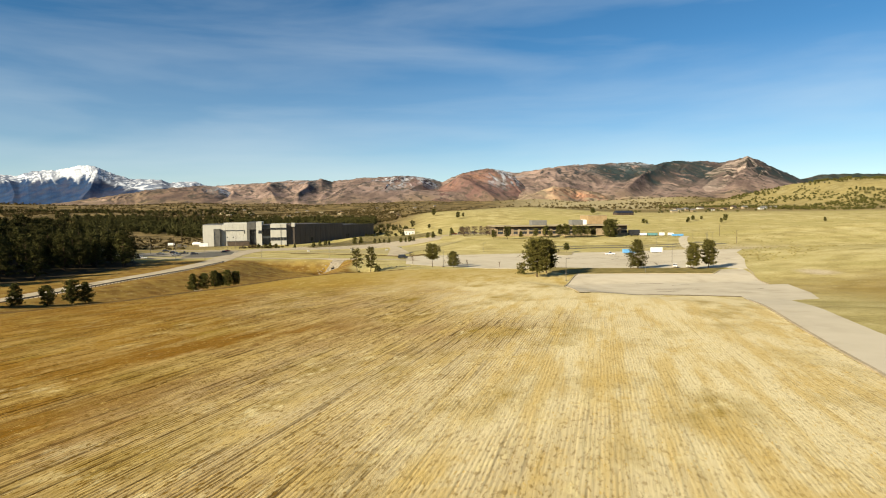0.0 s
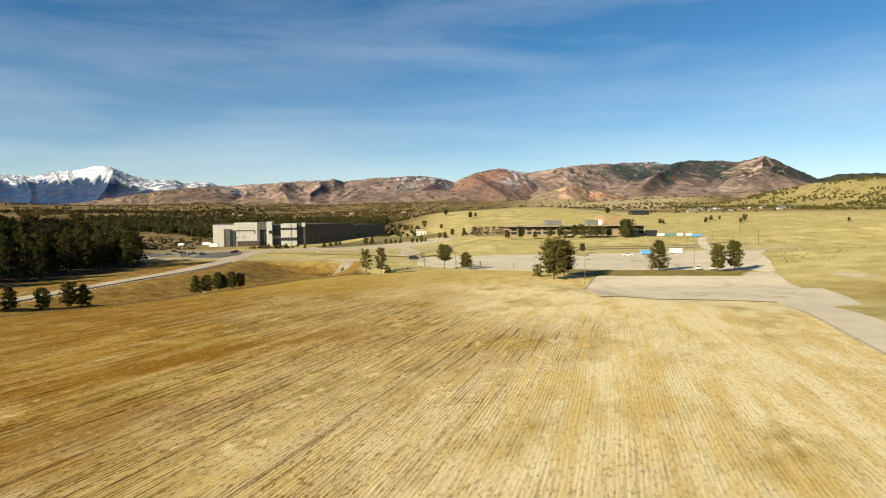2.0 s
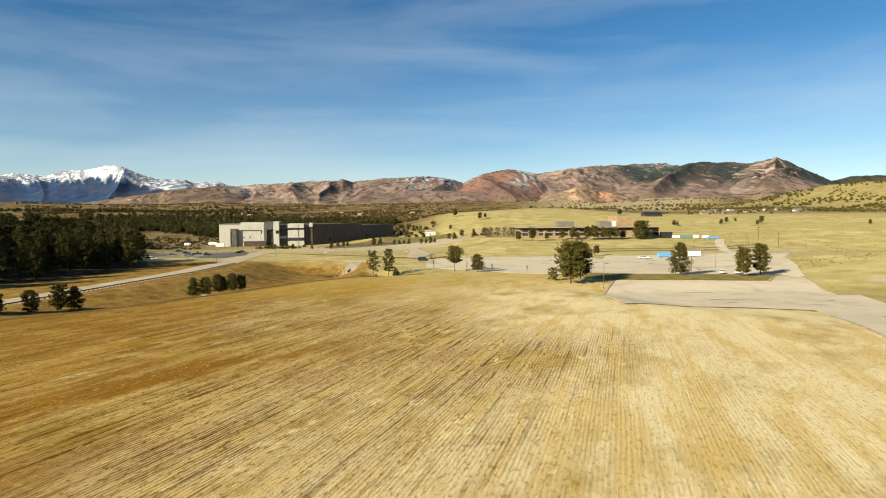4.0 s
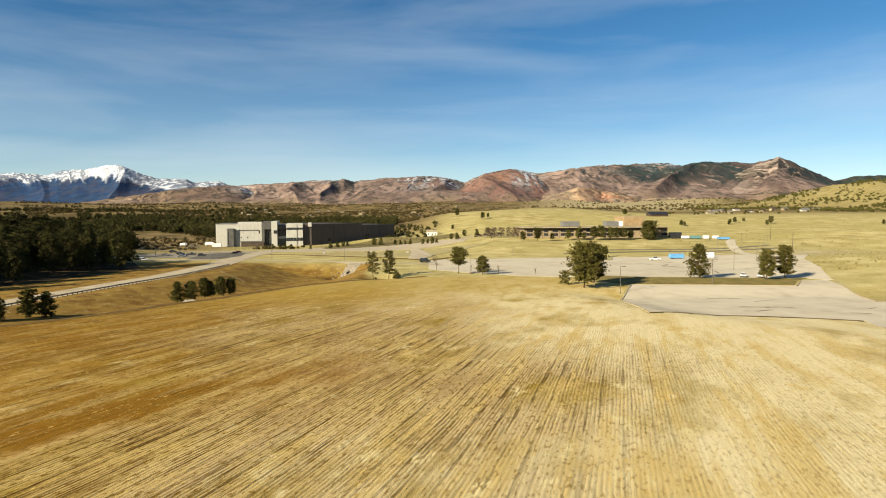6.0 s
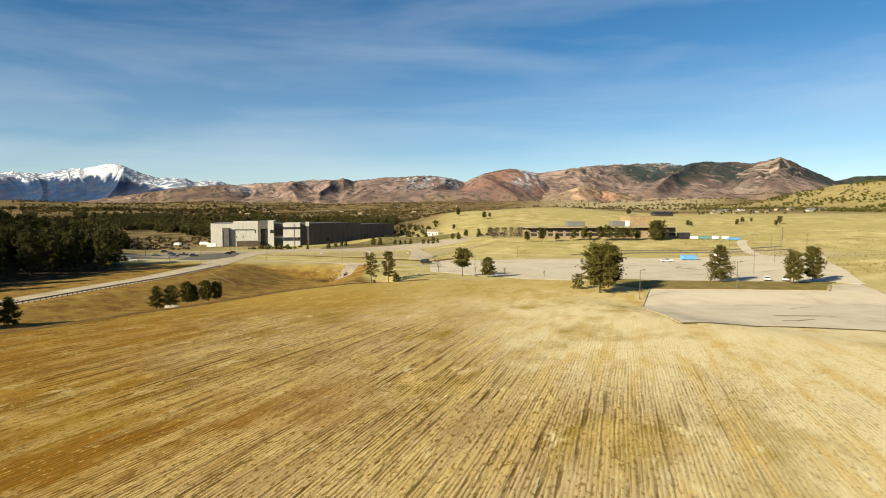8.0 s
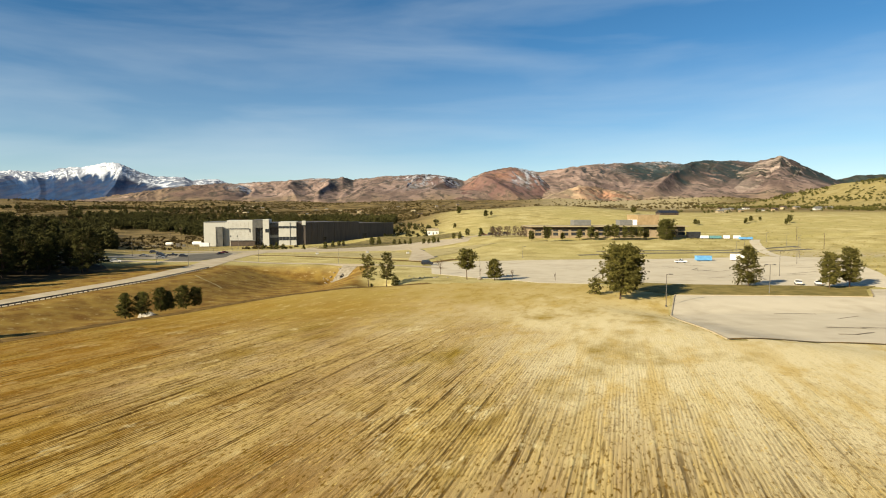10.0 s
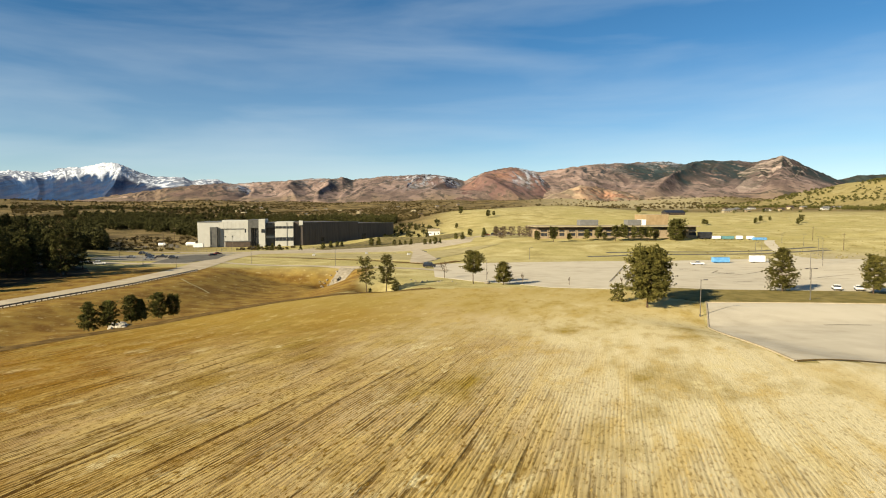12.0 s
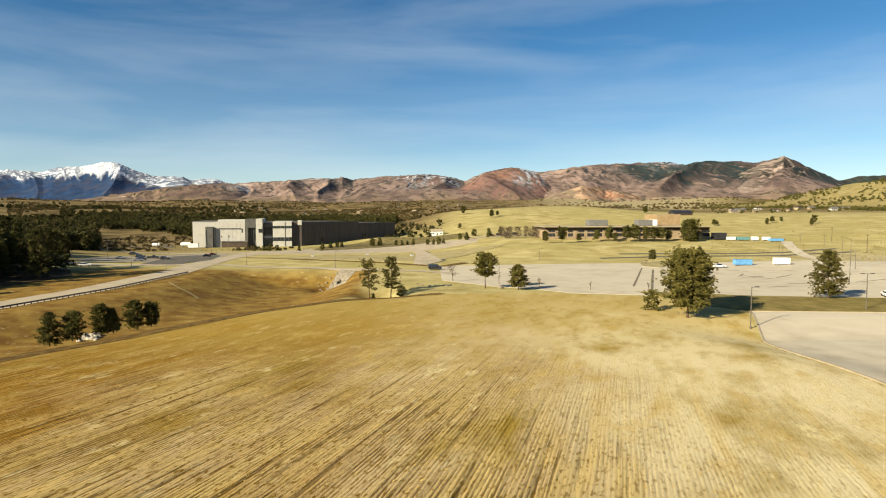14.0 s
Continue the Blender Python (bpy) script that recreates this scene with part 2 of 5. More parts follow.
    b.inputs["Strength"].default_value, b.inputs["Distance"].default_value = 0.8, 0.036
    l.new(rows, b.inputs["Height"])
    l.new(b.outputs["Normal"], shader.inputs["Normal"])
    return m


M_FIELD = stubble()
M_MEADOW = surface("dry_meadow", [(0.255, 0.205, 0.078), (0.36, 0.298, 0.126), (0.44, 0.372, 0.178)], 13, 10, 0.95, 0.1, 0.4, second=(0.31, 0.262, 0.10), second_size=38)
M_ASPHALT = surface("weathered_asphalt", [(0.365, 0.312, 0.228), (0.412, 0.355, 0.264), (0.425, 0.368, 0.275), (0.46, 0.40, 0.30)], 5, 10, 0.9, 0.01, 0.05, second=(0.465, 0.405, 0.305), second_size=26)
M_ROAD = surface("pale_road", [(0.294, 0.24, 0.163), (0.397, 0.336, 0.246)], 6, 8, 0.9, second=(0.352, 0.291, 0.205), second_size=25)
M_TAR = surface("sealed_crack_tar", [(0.128, 0.106, 0.077), (0.205, 0.17, 0.122)], 2, 6, 0.85)
M_LOT = surface("dark_lot_asphalt", [(0.083, 0.077, 0.064), (0.128, 0.115, 0.096)], 4, 6, 0.9)
M_KERB = surface("kerb_concrete", [(0.269, 0.218, 0.141), (0.352, 0.288, 0.198)], 2, 5, 0.9)
M_LAWN = surface("island_grass", [(0.128, 0.102, 0.032), (0.218, 0.166, 0.058)], 3, 6, 0.95, 0.05, 0.3)
M_TUSSOCK = surface("dry_tussock", [(0.19, 0.155, 0.058), (0.27, 0.225, 0.09)], 2, 5, 0.95)
M_BANK = surface("dark_planted_earth", [(0.085, 0.072, 0.030), (0.19, 0.15, 0.066)], 3, 8, 0.95, 0.05, 0.4)
M_STONE = surface("pale_limestone", [(0.28, 0.245, 0.19), (0.38, 0.34, 0.27)], 0.6, 6, 0.9, 0.03, 0.2)
M_BARK = surface("pine_bark", [(0.045, 0.029, 0.019), (0.102, 0.064, 0.042)], 0.25, 5, 0.95, 0.02)
M_NEEDLE = surface("pine_needles", [(0.038, 0.034, 0.009), (0.086, 0.075, 0.019), (0.145, 0.121, 0.033)], 0.9, 4, 0.8, vary=0.25)
M_NEEDLE_DARK = surface("forest_needles", [(0.029, 0.028, 0.010), (0.078, 0.072, 0.022)], 1.5, 4, 0.8, vary=0.35)
M_NEEDLE_MID = surface("young_pine_needles", [(0.040, 0.038, 0.011), (0.098, 0.090, 0.024)], 0.9, 4, 0.8, vary=0.25)
M_LITTER_TAN = surface("dark_margin", [(0.083, 0.048, 0.014), (0.166, 0.102, 0.032)], 1.6, 6, 0.95, 0.1, 0.4)
M_PALEGRASS = surface("thin_pale_grass", [(0.235, 0.19, 0.085), (0.335, 0.28, 0.145)], 6, 9, 0.95, 0.05, 0.4, second=(0.30, 0.25, 0.12), second_size=20)
M_GREYLOT = surface("grey_lot_asphalt", [(0.19, 0.165, 0.125), (0.30, 0.26, 0.20)], 5, 8, 0.9)
# needle litter, its colour darkened to hold the shade under the wood
M_LITTER = surface("shaded_pine_litter", [(0.032, 0.022, 0.012), (0.064, 0.045, 0.022)], 3, 6, 0.95)
M_SHRUB = surface("scrub_oak", [(0.045, 0.032, 0.014), (0.077, 0.058, 0.022)], 2.0, 4, 0.9, vary=0.3)
M_TWIG = surface("bare_twigs", [(0.07, 0.048, 0.032), (0.128, 0.09, 0.058)], 0.6, 4, 0.95)
M_CHARCOAL = surface("charcoal_panel", [(0.05, 0.048, 0.042), (0.085, 0.08, 0.07)], 2, 4, 0.6)
M_WHITE = surface("white_precast", [(0.358, 0.346, 0.307), (0.422, 0.403, 0.358)], 3, 5, 0.8, second=(0.384, 0.368, 0.326), second_size=12)
M_BROWNWALL = surface("brown_metal_wall", [(0.048, 0.036, 0.029), (0.07, 0.054, 0.044)], 4, 5, 0.6, stretch=(3, 3, 0.3))
M_GREY = surface("grey_panel", [(0.102, 0.099, 0.09), (0.141, 0.134, 0.122)], 2, 4, 0.6)
M_GLASS = surface("dark_glazing", [(0.015, 0.017, 0.02), (0.03, 0.034, 0.04)], 2, 3, 0.12)
M_BRICK = surface("tan_brick", [(0.218, 0.16, 0.099), (0.269, 0.202, 0.128)], 1.2, 6, 0.9, second=(0.282, 0.214, 0.141), second_size=9)
M_FASCIA = surface("brown_fascia", [(0.038, 0.024, 0.014), (0.061, 0.038, 0.023)], 2, 4, 0.7)
M_ROOF = surface("gravel_roof", [(0.256, 0.205, 0.128), (0.32, 0.262, 0.17)], 2, 6, 0.95)
M_OCHRE = surface("ochre_block", [(0.23, 0.16, 0.083), (0.288, 0.205, 0.115)], 2, 5, 0.9)
M_BLUE = surface("blue_tarpaulin", [(0.065, 0.215, 0.42), (0.11, 0.29, 0.50)], 1.0, 4, 0.5, 0.03, 0.4)
M_TRIMWHITE = surface("white_paint", [(0.60, 0.585, 0.55), (0.70, 0.68, 0.645)], 1.0, 4, 0.5)
M_TEAL = surface("teal_panel", [(0.064, 0.166, 0.173), (0.102, 0.218, 0.218)], 1.0, 4, 0.5)
M_STEEL = surface("galvanised_steel", [(0.10, 0.085, 0.07), (0.18, 0.16, 0.13)], 0.5, 4, 0.5, metal=0.6)
M_WOODPOST = surface("timber_post", [(0.058, 0.038, 0.026), (0.109, 0.077, 0.051)], 0.3, 5, 0.9)
M_TYRE = surface("tyre_rubber", [(0.012, 0.012, 0.012), (0.025, 0.025, 0.025)], 0.2, 3, 0.9)
M_DARKPAINT = surface("dark_car_paint", [(0.012, 0.013, 0.016), (0.03, 0.03, 0.034)], 1.0, 3, 0.25)
M_SILVER = surface("silver_car_paint", [(0.224, 0.224, 0.224), (0.269, 0.269, 0.269)], 1.0, 3, 0.3, metal=0.5)
M_REDPAINT = surface("red_car_paint", [(0.192, 0.019, 0.013), (0.23, 0.032, 0.019)], 1.0, 3, 0.3)
M_CONCRETE = surface("rough_concrete", [(0.166, 0.141, 0.102), (0.256, 0.218, 0.166)], 1.2, 6, 0.95, 0.05, 0.3)


# ---- making meshes ----
def mesh_of(name, verts, faces, materials=(), smooth=False, slots=None):
    me = bpy.data.meshes.new(name)
    verts, faces = np.asarray(verts, np.float32), np.asarray(faces, np.int32)
    k = faces.shape[1]
    me.vertices.add(len(verts))
    me.vertices.foreach_set("co", verts.ravel())
    me.loops.add(faces.size)
    me.loops.foreach_set("vertex_index", faces.ravel())
    me.polygons.add(len(faces))
    me.polygons.foreach_set("loop_start", np.arange(0, faces.size, k, dtype=np.int32))
    me.polygons.foreach_set("loop_total", np.full(len(faces), k, np.int32))
    if slots is not None:
        me.polygons.foreach_set("material_index", np.asarray(slots, np.int32))
    me.polygons.foreach_set("use_smooth", np.full(len(faces), smooth))
    for m in materials:
        me.materials.append(m)
    me.update(calc_edges=True)
    return me


def sheet(name, xs, ys, height, material, keep=None, smooth=True):
    """A grid of the given lines lifted to height(x, y); keep(x, y) picks its cells."""
    gx, gy = np.meshgrid(xs, ys)
    v = np.stack([gx, gy, height(gx, gy)], -1).reshape(-1, 3)
    i = np.arange(len(ys) - 1)[:, None] * len(xs) + np.arange(len(xs) - 1)[None]
    f = np.stack([i, i + 1, i + 1 + len(xs), i + len(xs)], -1).reshape(-1, 4)
    if keep is not None:
        c = v[f].mean(1)
        f = f[keep(c[:, 0], c[:, 1])]
        used, f = np.unique(f, return_inverse=True)
        v, f = v[used], f.reshape(-1, 4)
    return new(name, mesh_of(name, v, f, [material], smooth))


def part(name, bm, material, parent, label=""):
    """Links a bmesh, or a finished mesh, as one mesh object under a thing or a part."""
    if isinstance(bm, bmesh.types.BMesh):
        me = bpy.data.meshes.new(name)
        bm.to_mesh(me)
        bm.free()
        me.materials.append(material)
    else:
        me = bm
    ob = new(name, me)
    ob.parent = parent
    return tagged(ob, label)


def thing(name, m, label, category, group=""):
    ob = new(name)
    ob.matrix_world = m
    return tagged(ob, label, category, group)


def block(x0, x1, y0, y1, z0, z1, bevel=0.0, bm=None):
    """A box between two corners, its edges rounded by bevel; added to bm if one is given."""
    own = bmesh.new()
    bmesh.ops.create_cube(own, size=1)
    for v in own.verts:
        v.co = ((x0 + x1) / 2 + v.co.x * (x1 - x0), (y0 + y1) / 2 + v.co.y * (y1 - y0), (z0 + z1) / 2 + v.co.z * (z1 - z0))
    if bevel:
        bmesh.ops.bevel(own, geom=own.edges[:], offset=bevel, segments=1, affect="EDGES")
    if bm is None:
        return own
    me = bpy.data.meshes.new("tmp")
    own.to_mesh(me)
    own.free()
    bm.from_mesh(me)
    bpy.data.meshes.remove(me)
    return bm


def rod(p, q, r0, r1=None, sides=8, bm=None):
    """A tapered rod from p to q."""
    bm = bm or bmesh.new()
    p, q = Vector(p), Vector(q)
    turn = (q - p).to_track_quat("Z", "Y").to_matrix().to_4x4()
    bmesh.ops.create_cone(bm, cap_ends=True, segments=sides, radius1=r0, radius2=r1 if r1 is not None else r0, depth=(q - p).length, matrix=Matrix.Translation((p + q) / 2) @ turn)
    return bm


def on_land(x, y, turn=0.0, up=0.0):
    return pose(x, y, float(land(x, y)) + up, 0, 0, turn)


def inside(poly, x, y):
    """Whether points lie in a polygon."""
    x, y = np.asarray(x, float), np.asarray(y, float)
    hit = np.zeros(x.shape, bool)
    for (ax, ay), (bx, by) in zip(poly, poly[1:] + poly[:1]):
        cross = (ay > y) != (by > y)
        hit ^= cross & (x < (bx - ax) * (y - ay) / ((by - ay) or 1e-9) + ax)
    return hit


def ribbon(name, line, width, material, lift=0.08, step=3.0, across=4, label=""):
    """A strip of paving that follows a line over the ground."""
    pts = [np.array(p, float) for p in line]
    run = np.cumsum([0] + [np.linalg.norm(b - a) for a, b in zip(pts, pts[1:])])
    s = np.linspace(0, run[-1], max(2, int(run[-1] / step)))
    cx, cy = np.interp(s, run, [p[0] for p in pts]), np.interp(s, run, [p[1] for p in pts])
    for _ in range(6):
        cx[1:-1], cy[1:-1] = (cx[:-2] + 2 * cx[1:-1] + cx[2:]) / 4, (cy[:-2] + 2 * cy[1:-1] + cy[2:]) / 4
    tx, ty = np.gradient(cx), np.gradient(cy)
    ln = np.hypot(tx, ty)
    w = np.linspace(-0.5, 0.5, across + 1) * width
    gx, gy = cx[:, None] + (ty / ln)[:, None] * w, cy[:, None] - (tx / ln)[:, None] * w
    v = np.stack([gx, gy, land(gx, gy) + lift], -1).reshape(-1, 3)
    k = across + 1
    i = np.arange(len(s) - 1)[:, None] * k + np.arange(across)[None]
    f = np.stack([i, i + 1, i + 1 + k, i + k], -1).reshape(-1, 4)
    return tagged(new(name, mesh_of(name, v, f, [material], True)), label, kind="structure")


def area(name, poly, material, lift=0.06, step=2.0, label=""):
    """A paved or planted area with a straight-sided outline, laid on the ground."""
    bm = bmesh.new()
    vs = [bm.verts.new((x, y, 0)) for x, y in poly]
    bm.faces.new(vs)
    xs, ys = [p[0] for p in poly], [p[1] for p in poly]
    for axis, lo, hi in ((0, min(xs), max(xs)), (1, min(ys), max(ys))):
        for c in np.arange(lo + step, hi, step):
            co, no = [0, 0, 0], [0, 0, 0]
            co[axis], no[axis] = c, 1
            bmesh.ops.bisect_plane(bm, geom=bm.verts[:] + bm.edges[:] + bm.faces[:], plane_co=co, plane_no=no)
    for v in bm.verts:
        v.co.z = float(land(v.co.x, v.co.y)) + lift
    bmesh.ops.recalc_face_normals(bm, faces=bm.faces[:])
    if sum(f.normal.z for f in bm.faces) < 0:
        bmesh.ops.reverse_faces(bm, faces=bm.faces[:])
    rim = bmesh.ops.extrude_edge_only(bm, edges=[e for e in bm.edges if e.is_boundary])
    for v in rim["geom"]:
        if isinstance(v, bmesh.types.BMVert):
            v.co.z -= lift + 0.15
    me = bpy.data.meshes.new(name)
    bm.to_mesh(me)
    bm.free()
    me.materials.append(material)
    return tagged(new(name, me), label, kind="structure")


# ---- ground ----
def lines(*spans):
    return np.concatenate([np.arange(a, b, d) for a, b, d in spans])


def grown(a, b, d, rate=1.12):
    out = [a]
    while out[-1] < b:
        out.append(out[-1] + d)
        d *= rate
    return np.array(out[1:])


GX = np.concatenate([-grown(170, 5200, 2.5)[::-1], np.arange(-170, 200, 2.0), grown(198, 5200, 2.5)])
GY = np.concatenate([-grown(130, 2600, 3)[::-1], np.arange(-130, 280, 2.0), grown(278, 4950, 2.6, 1.028)])
M_GROUND = M_MEADOW
ground = sheet("ground", GX, GY, land, M_GROUND)
tagged(ground, "dry golden grassland rolling towards scrubby foothills", "ground", kind="structure")


# zones of growth on the open ground: rust ditch grass, dark scrub, pale bare dirt
def zone_masks(x, y):
    edge, rail = np.interp(y, EDGE_Y, EDGE_X), np.interp(y, RAIL_Y, RAIL_X)
    rust = ease(0, 5, edge + 1 - x) * ease(-60, -40, x - rail) * (1 - ease(232, 246, y)) * ease(-150, -60, y)
    back = ease(330, 420, y) * (1 - ease(-260, -100, x + 0.35 * (y - 420)))
    far = np.hypot(x, y)
    scrub = np.clip(ease(750, 1000, far) + ease(470, 620, y) * (1 - ease(-40, 40, x - 0.06 * y)) + ease(0, 60, rail - 45 - x), 0, 1)
    scrub = np.clip(scrub + 0.35 * ease(20, 60, -105 - x) * ease(300, 350, y) * (1 - ease(700, 800, y)), 0, 1)
    scrub = scrub * (1 - 0.85 * ease(380, 700, x) * (1 - ease(760, 900, far))) * (1 - 0.6 * ease(0.16, 0.34, x / np.maximum(y, 1)) * (1 - ease(0.52, 0.62, x / np.maximum(y, 1))) * ease(900, 1300, far))
    earth = np.exp(-((x + 178) / 42) ** 2 - ((y - 375) / 75) ** 2)
    hill = ease(560, 700, x) * np.exp(-((x - 960) / 330) ** 4 - ((y - 1020) / 360) ** 4)
    scrub = scrub * (1 - 0.6 * hill) * (1 - 0.8 * earth)
    rust = rust + 0.6 * earth + 0.9 * np.exp(-((x + 15) / 8) ** 2 - ((y - 160) / 8) ** 2)
    bare = np.clip(np.exp(-((x - 153) / 5) ** 2 - ((y - 101) / 9) ** 2) * 1.6 - 0.3, 0, 1) + 0.7 * np.exp(-((x - 225) / 40) ** 2 - ((y - 255) / 40) ** 2) + 0.4 * ease(0.16, 0.30, x / np.maximum(y, 1)) * (1 - ease(0.48, 0.58, x / np.maximum(y, 1))) * ease(950, 1250, far)
    rust = rust + 0.55 * ease(105, 150, x + 0.25 * y) * (1 - ease(60, 110, y)) * ease(86, 110, x + 0.1 * y) * (1 - ease(200, 320, x))
    return np.stack([np.clip(rust, 0, 1), np.clip(scrub, 0, 1), np.clip(bare, 0, 1), np.ones_like(x)], -1)


_co = np.zeros(len(ground.data.vertices) * 3, np.float32)
ground.data.vertices.foreach_get("co", _co)
_co = _co.reshape(-1, 3)
ground.data.attributes.new("growth", "FLOAT_COLOR", "POINT").data.foreach_set("color", zone_masks(_co[:, 0], _co[:, 1]).astype(np.float32).ravel())


def ground_nodes(m):
    n, l = m.node_tree.nodes, m.node_tree.links
    shader = n["Principled BSDF"]
    base = shader.inputs["Base Color"].links[0].from_socket
    at, sep, geo = n.new("ShaderNodeAttribute"), n.new("ShaderNodeSeparateColor"), n.new("ShaderNodeNewGeometry")
    at.attribute_name = "growth"
    l.new(at.outputs["Color"], sep.inputs["Color"])
    for channel, size, ca, cb, lo, hi in (("Red", 5, (0.120, 0.058, 0.012), (0.238, 0.148, 0.034), 0.34, 0.64), ("Green", 38, (0.058, 0.042, 0.017), (0.198, 0.138, 0.061), 0.38, 0.66), ("Blue", 5, (0.352, 0.288, 0.192), (0.422, 0.352, 0.243), 0.3, 0.7)):
        t, r, mx, w = (n.new("ShaderNode" + k) for k in ("TexNoise", "ValToRGB", "Mix", "Math"))
        t.inputs["Scale"].default_value, t.inputs["Detail"].default_value = 1 / size, 7
        l.new(geo.outputs["Position"], t.inputs["Vector"])
        l.new(t.outputs["Fac"], r.inputs["Fac"])
        e = r.color_ramp.elements
        e[0].position, e[1].position, e[0].color, e[1].color = lo, hi, (*ca, 1), (*cb, 1)
        mx.data_type = "RGBA"
        l.new(sep.outputs[channel], mx.inputs["Factor"])
        l.new(base, mx.inputs["A"])
        l.new(r.outputs["Color"], mx.inputs["B"])
        base = mx.outputs["Result"]
    for size, lo, hi, colour, share in ((1.3, 0.52, 0.66, (0.20, 0.145, 0.045), 0.55), (0.45, 0.55, 0.66, (0.16, 0.11, 0.03), 0.5), (2.4, 0.58, 0.70, (0.46, 0.38, 0.19), 0.5)):
        t, r, mx = (n.new("ShaderNode" + k) for k in ("TexNoise", "MapRange", "Mix"))
        t.inputs["Scale"].default_value, t.inputs["Detail"].default_value, t.inputs["Roughness"].default_value = 1 / size, 7, 0.65
        l.new(geo.outputs["Position"], t.inputs["Vector"])
        l.new(t.outputs["Fac"], r.inputs["Value"])
        for key, value in (("From Min", lo), ("From Max", hi), ("To Max", share)):
            r.inputs[key].default_value = value
        mx.data_type = "RGBA"
        l.new(r.outputs["Result"], mx.inputs["Factor"])
        l.new(base, mx.inputs["A"])
        mx.inputs["B"].default_value = (*colour, 1)
        base = mx.outputs["Result"]
    l.new(base, shader.inputs["Base Color"])


ground_nodes(M_GROUND)

# ---- paving ----
LOT_SOUTH = [(60, 92), (72, 116), (96, 113), (120, 109), (131, 123.5), (139.5, 123), (130.5, 102), (122, 82), (127.5, 81), (116.5, 57), (108, 43), (98.5, 40), (93, 50.2), (86, 54.5), (73, 60), (53, 57), (57.5, 82)]
DRIVE = [(93, 50.2), (84, 32), (75.5, 13), (68.5, -2), (60.5, -19.5), (54.5, -33.5), (45, -53), (30, -84), (-2, -150), (9, -150), (41, -84), (56, -53), (65.5, -33.5), (75, -10.5), (82.5, 6), (91, 24), (98.5, 40)]
LOT_NORTH = [(12, 190), (26, 169), (36, 161), (44, 150), (62, 144), (72, 146), (88, 141), (136, 131.5), (139, 123.6), (141.5, 123), (147.5, 133.5), (162.5, 157.5), (181.3, 193.7), (205, 225), (190, 262), (150, 262), (83, 259), (14, 252)]
FIELD = [(-190, -120), (-90, 20), (-76, 41), (-62, 60), (-52, 85), (-41, 104), (-30, 122), (-16, 138), (10, 150), (40, 152), (61, 140), (66, 128), (71, 116), (59.5, 92), (57, 82), (52.5, 56.5), (73, 59.7), (86, 54.2), (92.7, 49.8), (83.7, 32), (75.2, 13), (68.2, -2), (60.2, -19.5), (54.2, -33.5), (44.7, -53), (29.7, -84), (-2.3, -150), (-60, -160)]
area("parking_lot", LOT_SOUTH, M_ASPHALT, 0.06, 3, "worn pale asphalt parking lot, empty")
area("drive", DRIVE, M_ASPHALT, 0.08, 3, "wide pale asphalt drive beside the field")
area("parking_lot_north", LOT_NORTH, M_ASPHALT, 0.05, 4, "large bleached asphalt parking lot")
RAIL = [(x, y) for x, y in zip(RAIL_X, RAIL_Y)][1:-1]
ROAD = [(x - 8, y) for x, y in RAIL] + [(-89, 245), (-92, 275), (-94, 310), (-93, 345), (-86, 372)]
ribbon("road", [(-150, -20)] + ROAD, 12.5, M_ROAD, 0.10, 3, 4, "sun-bleached two-lane road curving beside a grassy ditch")
ribbon("road_north", [(-170, 350), (-120, 362), (-85, 372), (-40, 385), (0, 400), (45, 425), (95, 440), (140, 470)], 13, M_ROAD, 0.12, 3, 4, "pale road in front of the long building")
ribbon("path", [(-86, 262), (-60, 250), (-30, 243), (-12, 237), (8, 228), (18, 215)], 5, M_ROAD, 0.12, 2, 3, "narrow pale lane crossing above the culvert")

# ---- field with drilled rows ----
ROW = radians(20.5)                     # the rows run this far right of +y
RC, RS = math.cos(ROW), math.sin(ROW)


def grid_noise(u, v, seed):
    """Smooth value noise, 0 to 1."""
    i, j = np.floor(u), np.floor(v)
    a, b = u - i, v - j
    a, b = a * a * (3 - 2 * a), b * b * (3 - 2 * b)

    def lot(p, q):
        s = np.sin(p * 127.1 + q * 311.7 + seed * 74.7) * 43758.5453
        return s - np.floor(s)

    return (lot(i, j) * (1 - a) + lot(i + 1, j) * a) * (1 - b) + (lot(i, j + 1) * (1 - a) + lot(i + 1, j + 1) * a) * b


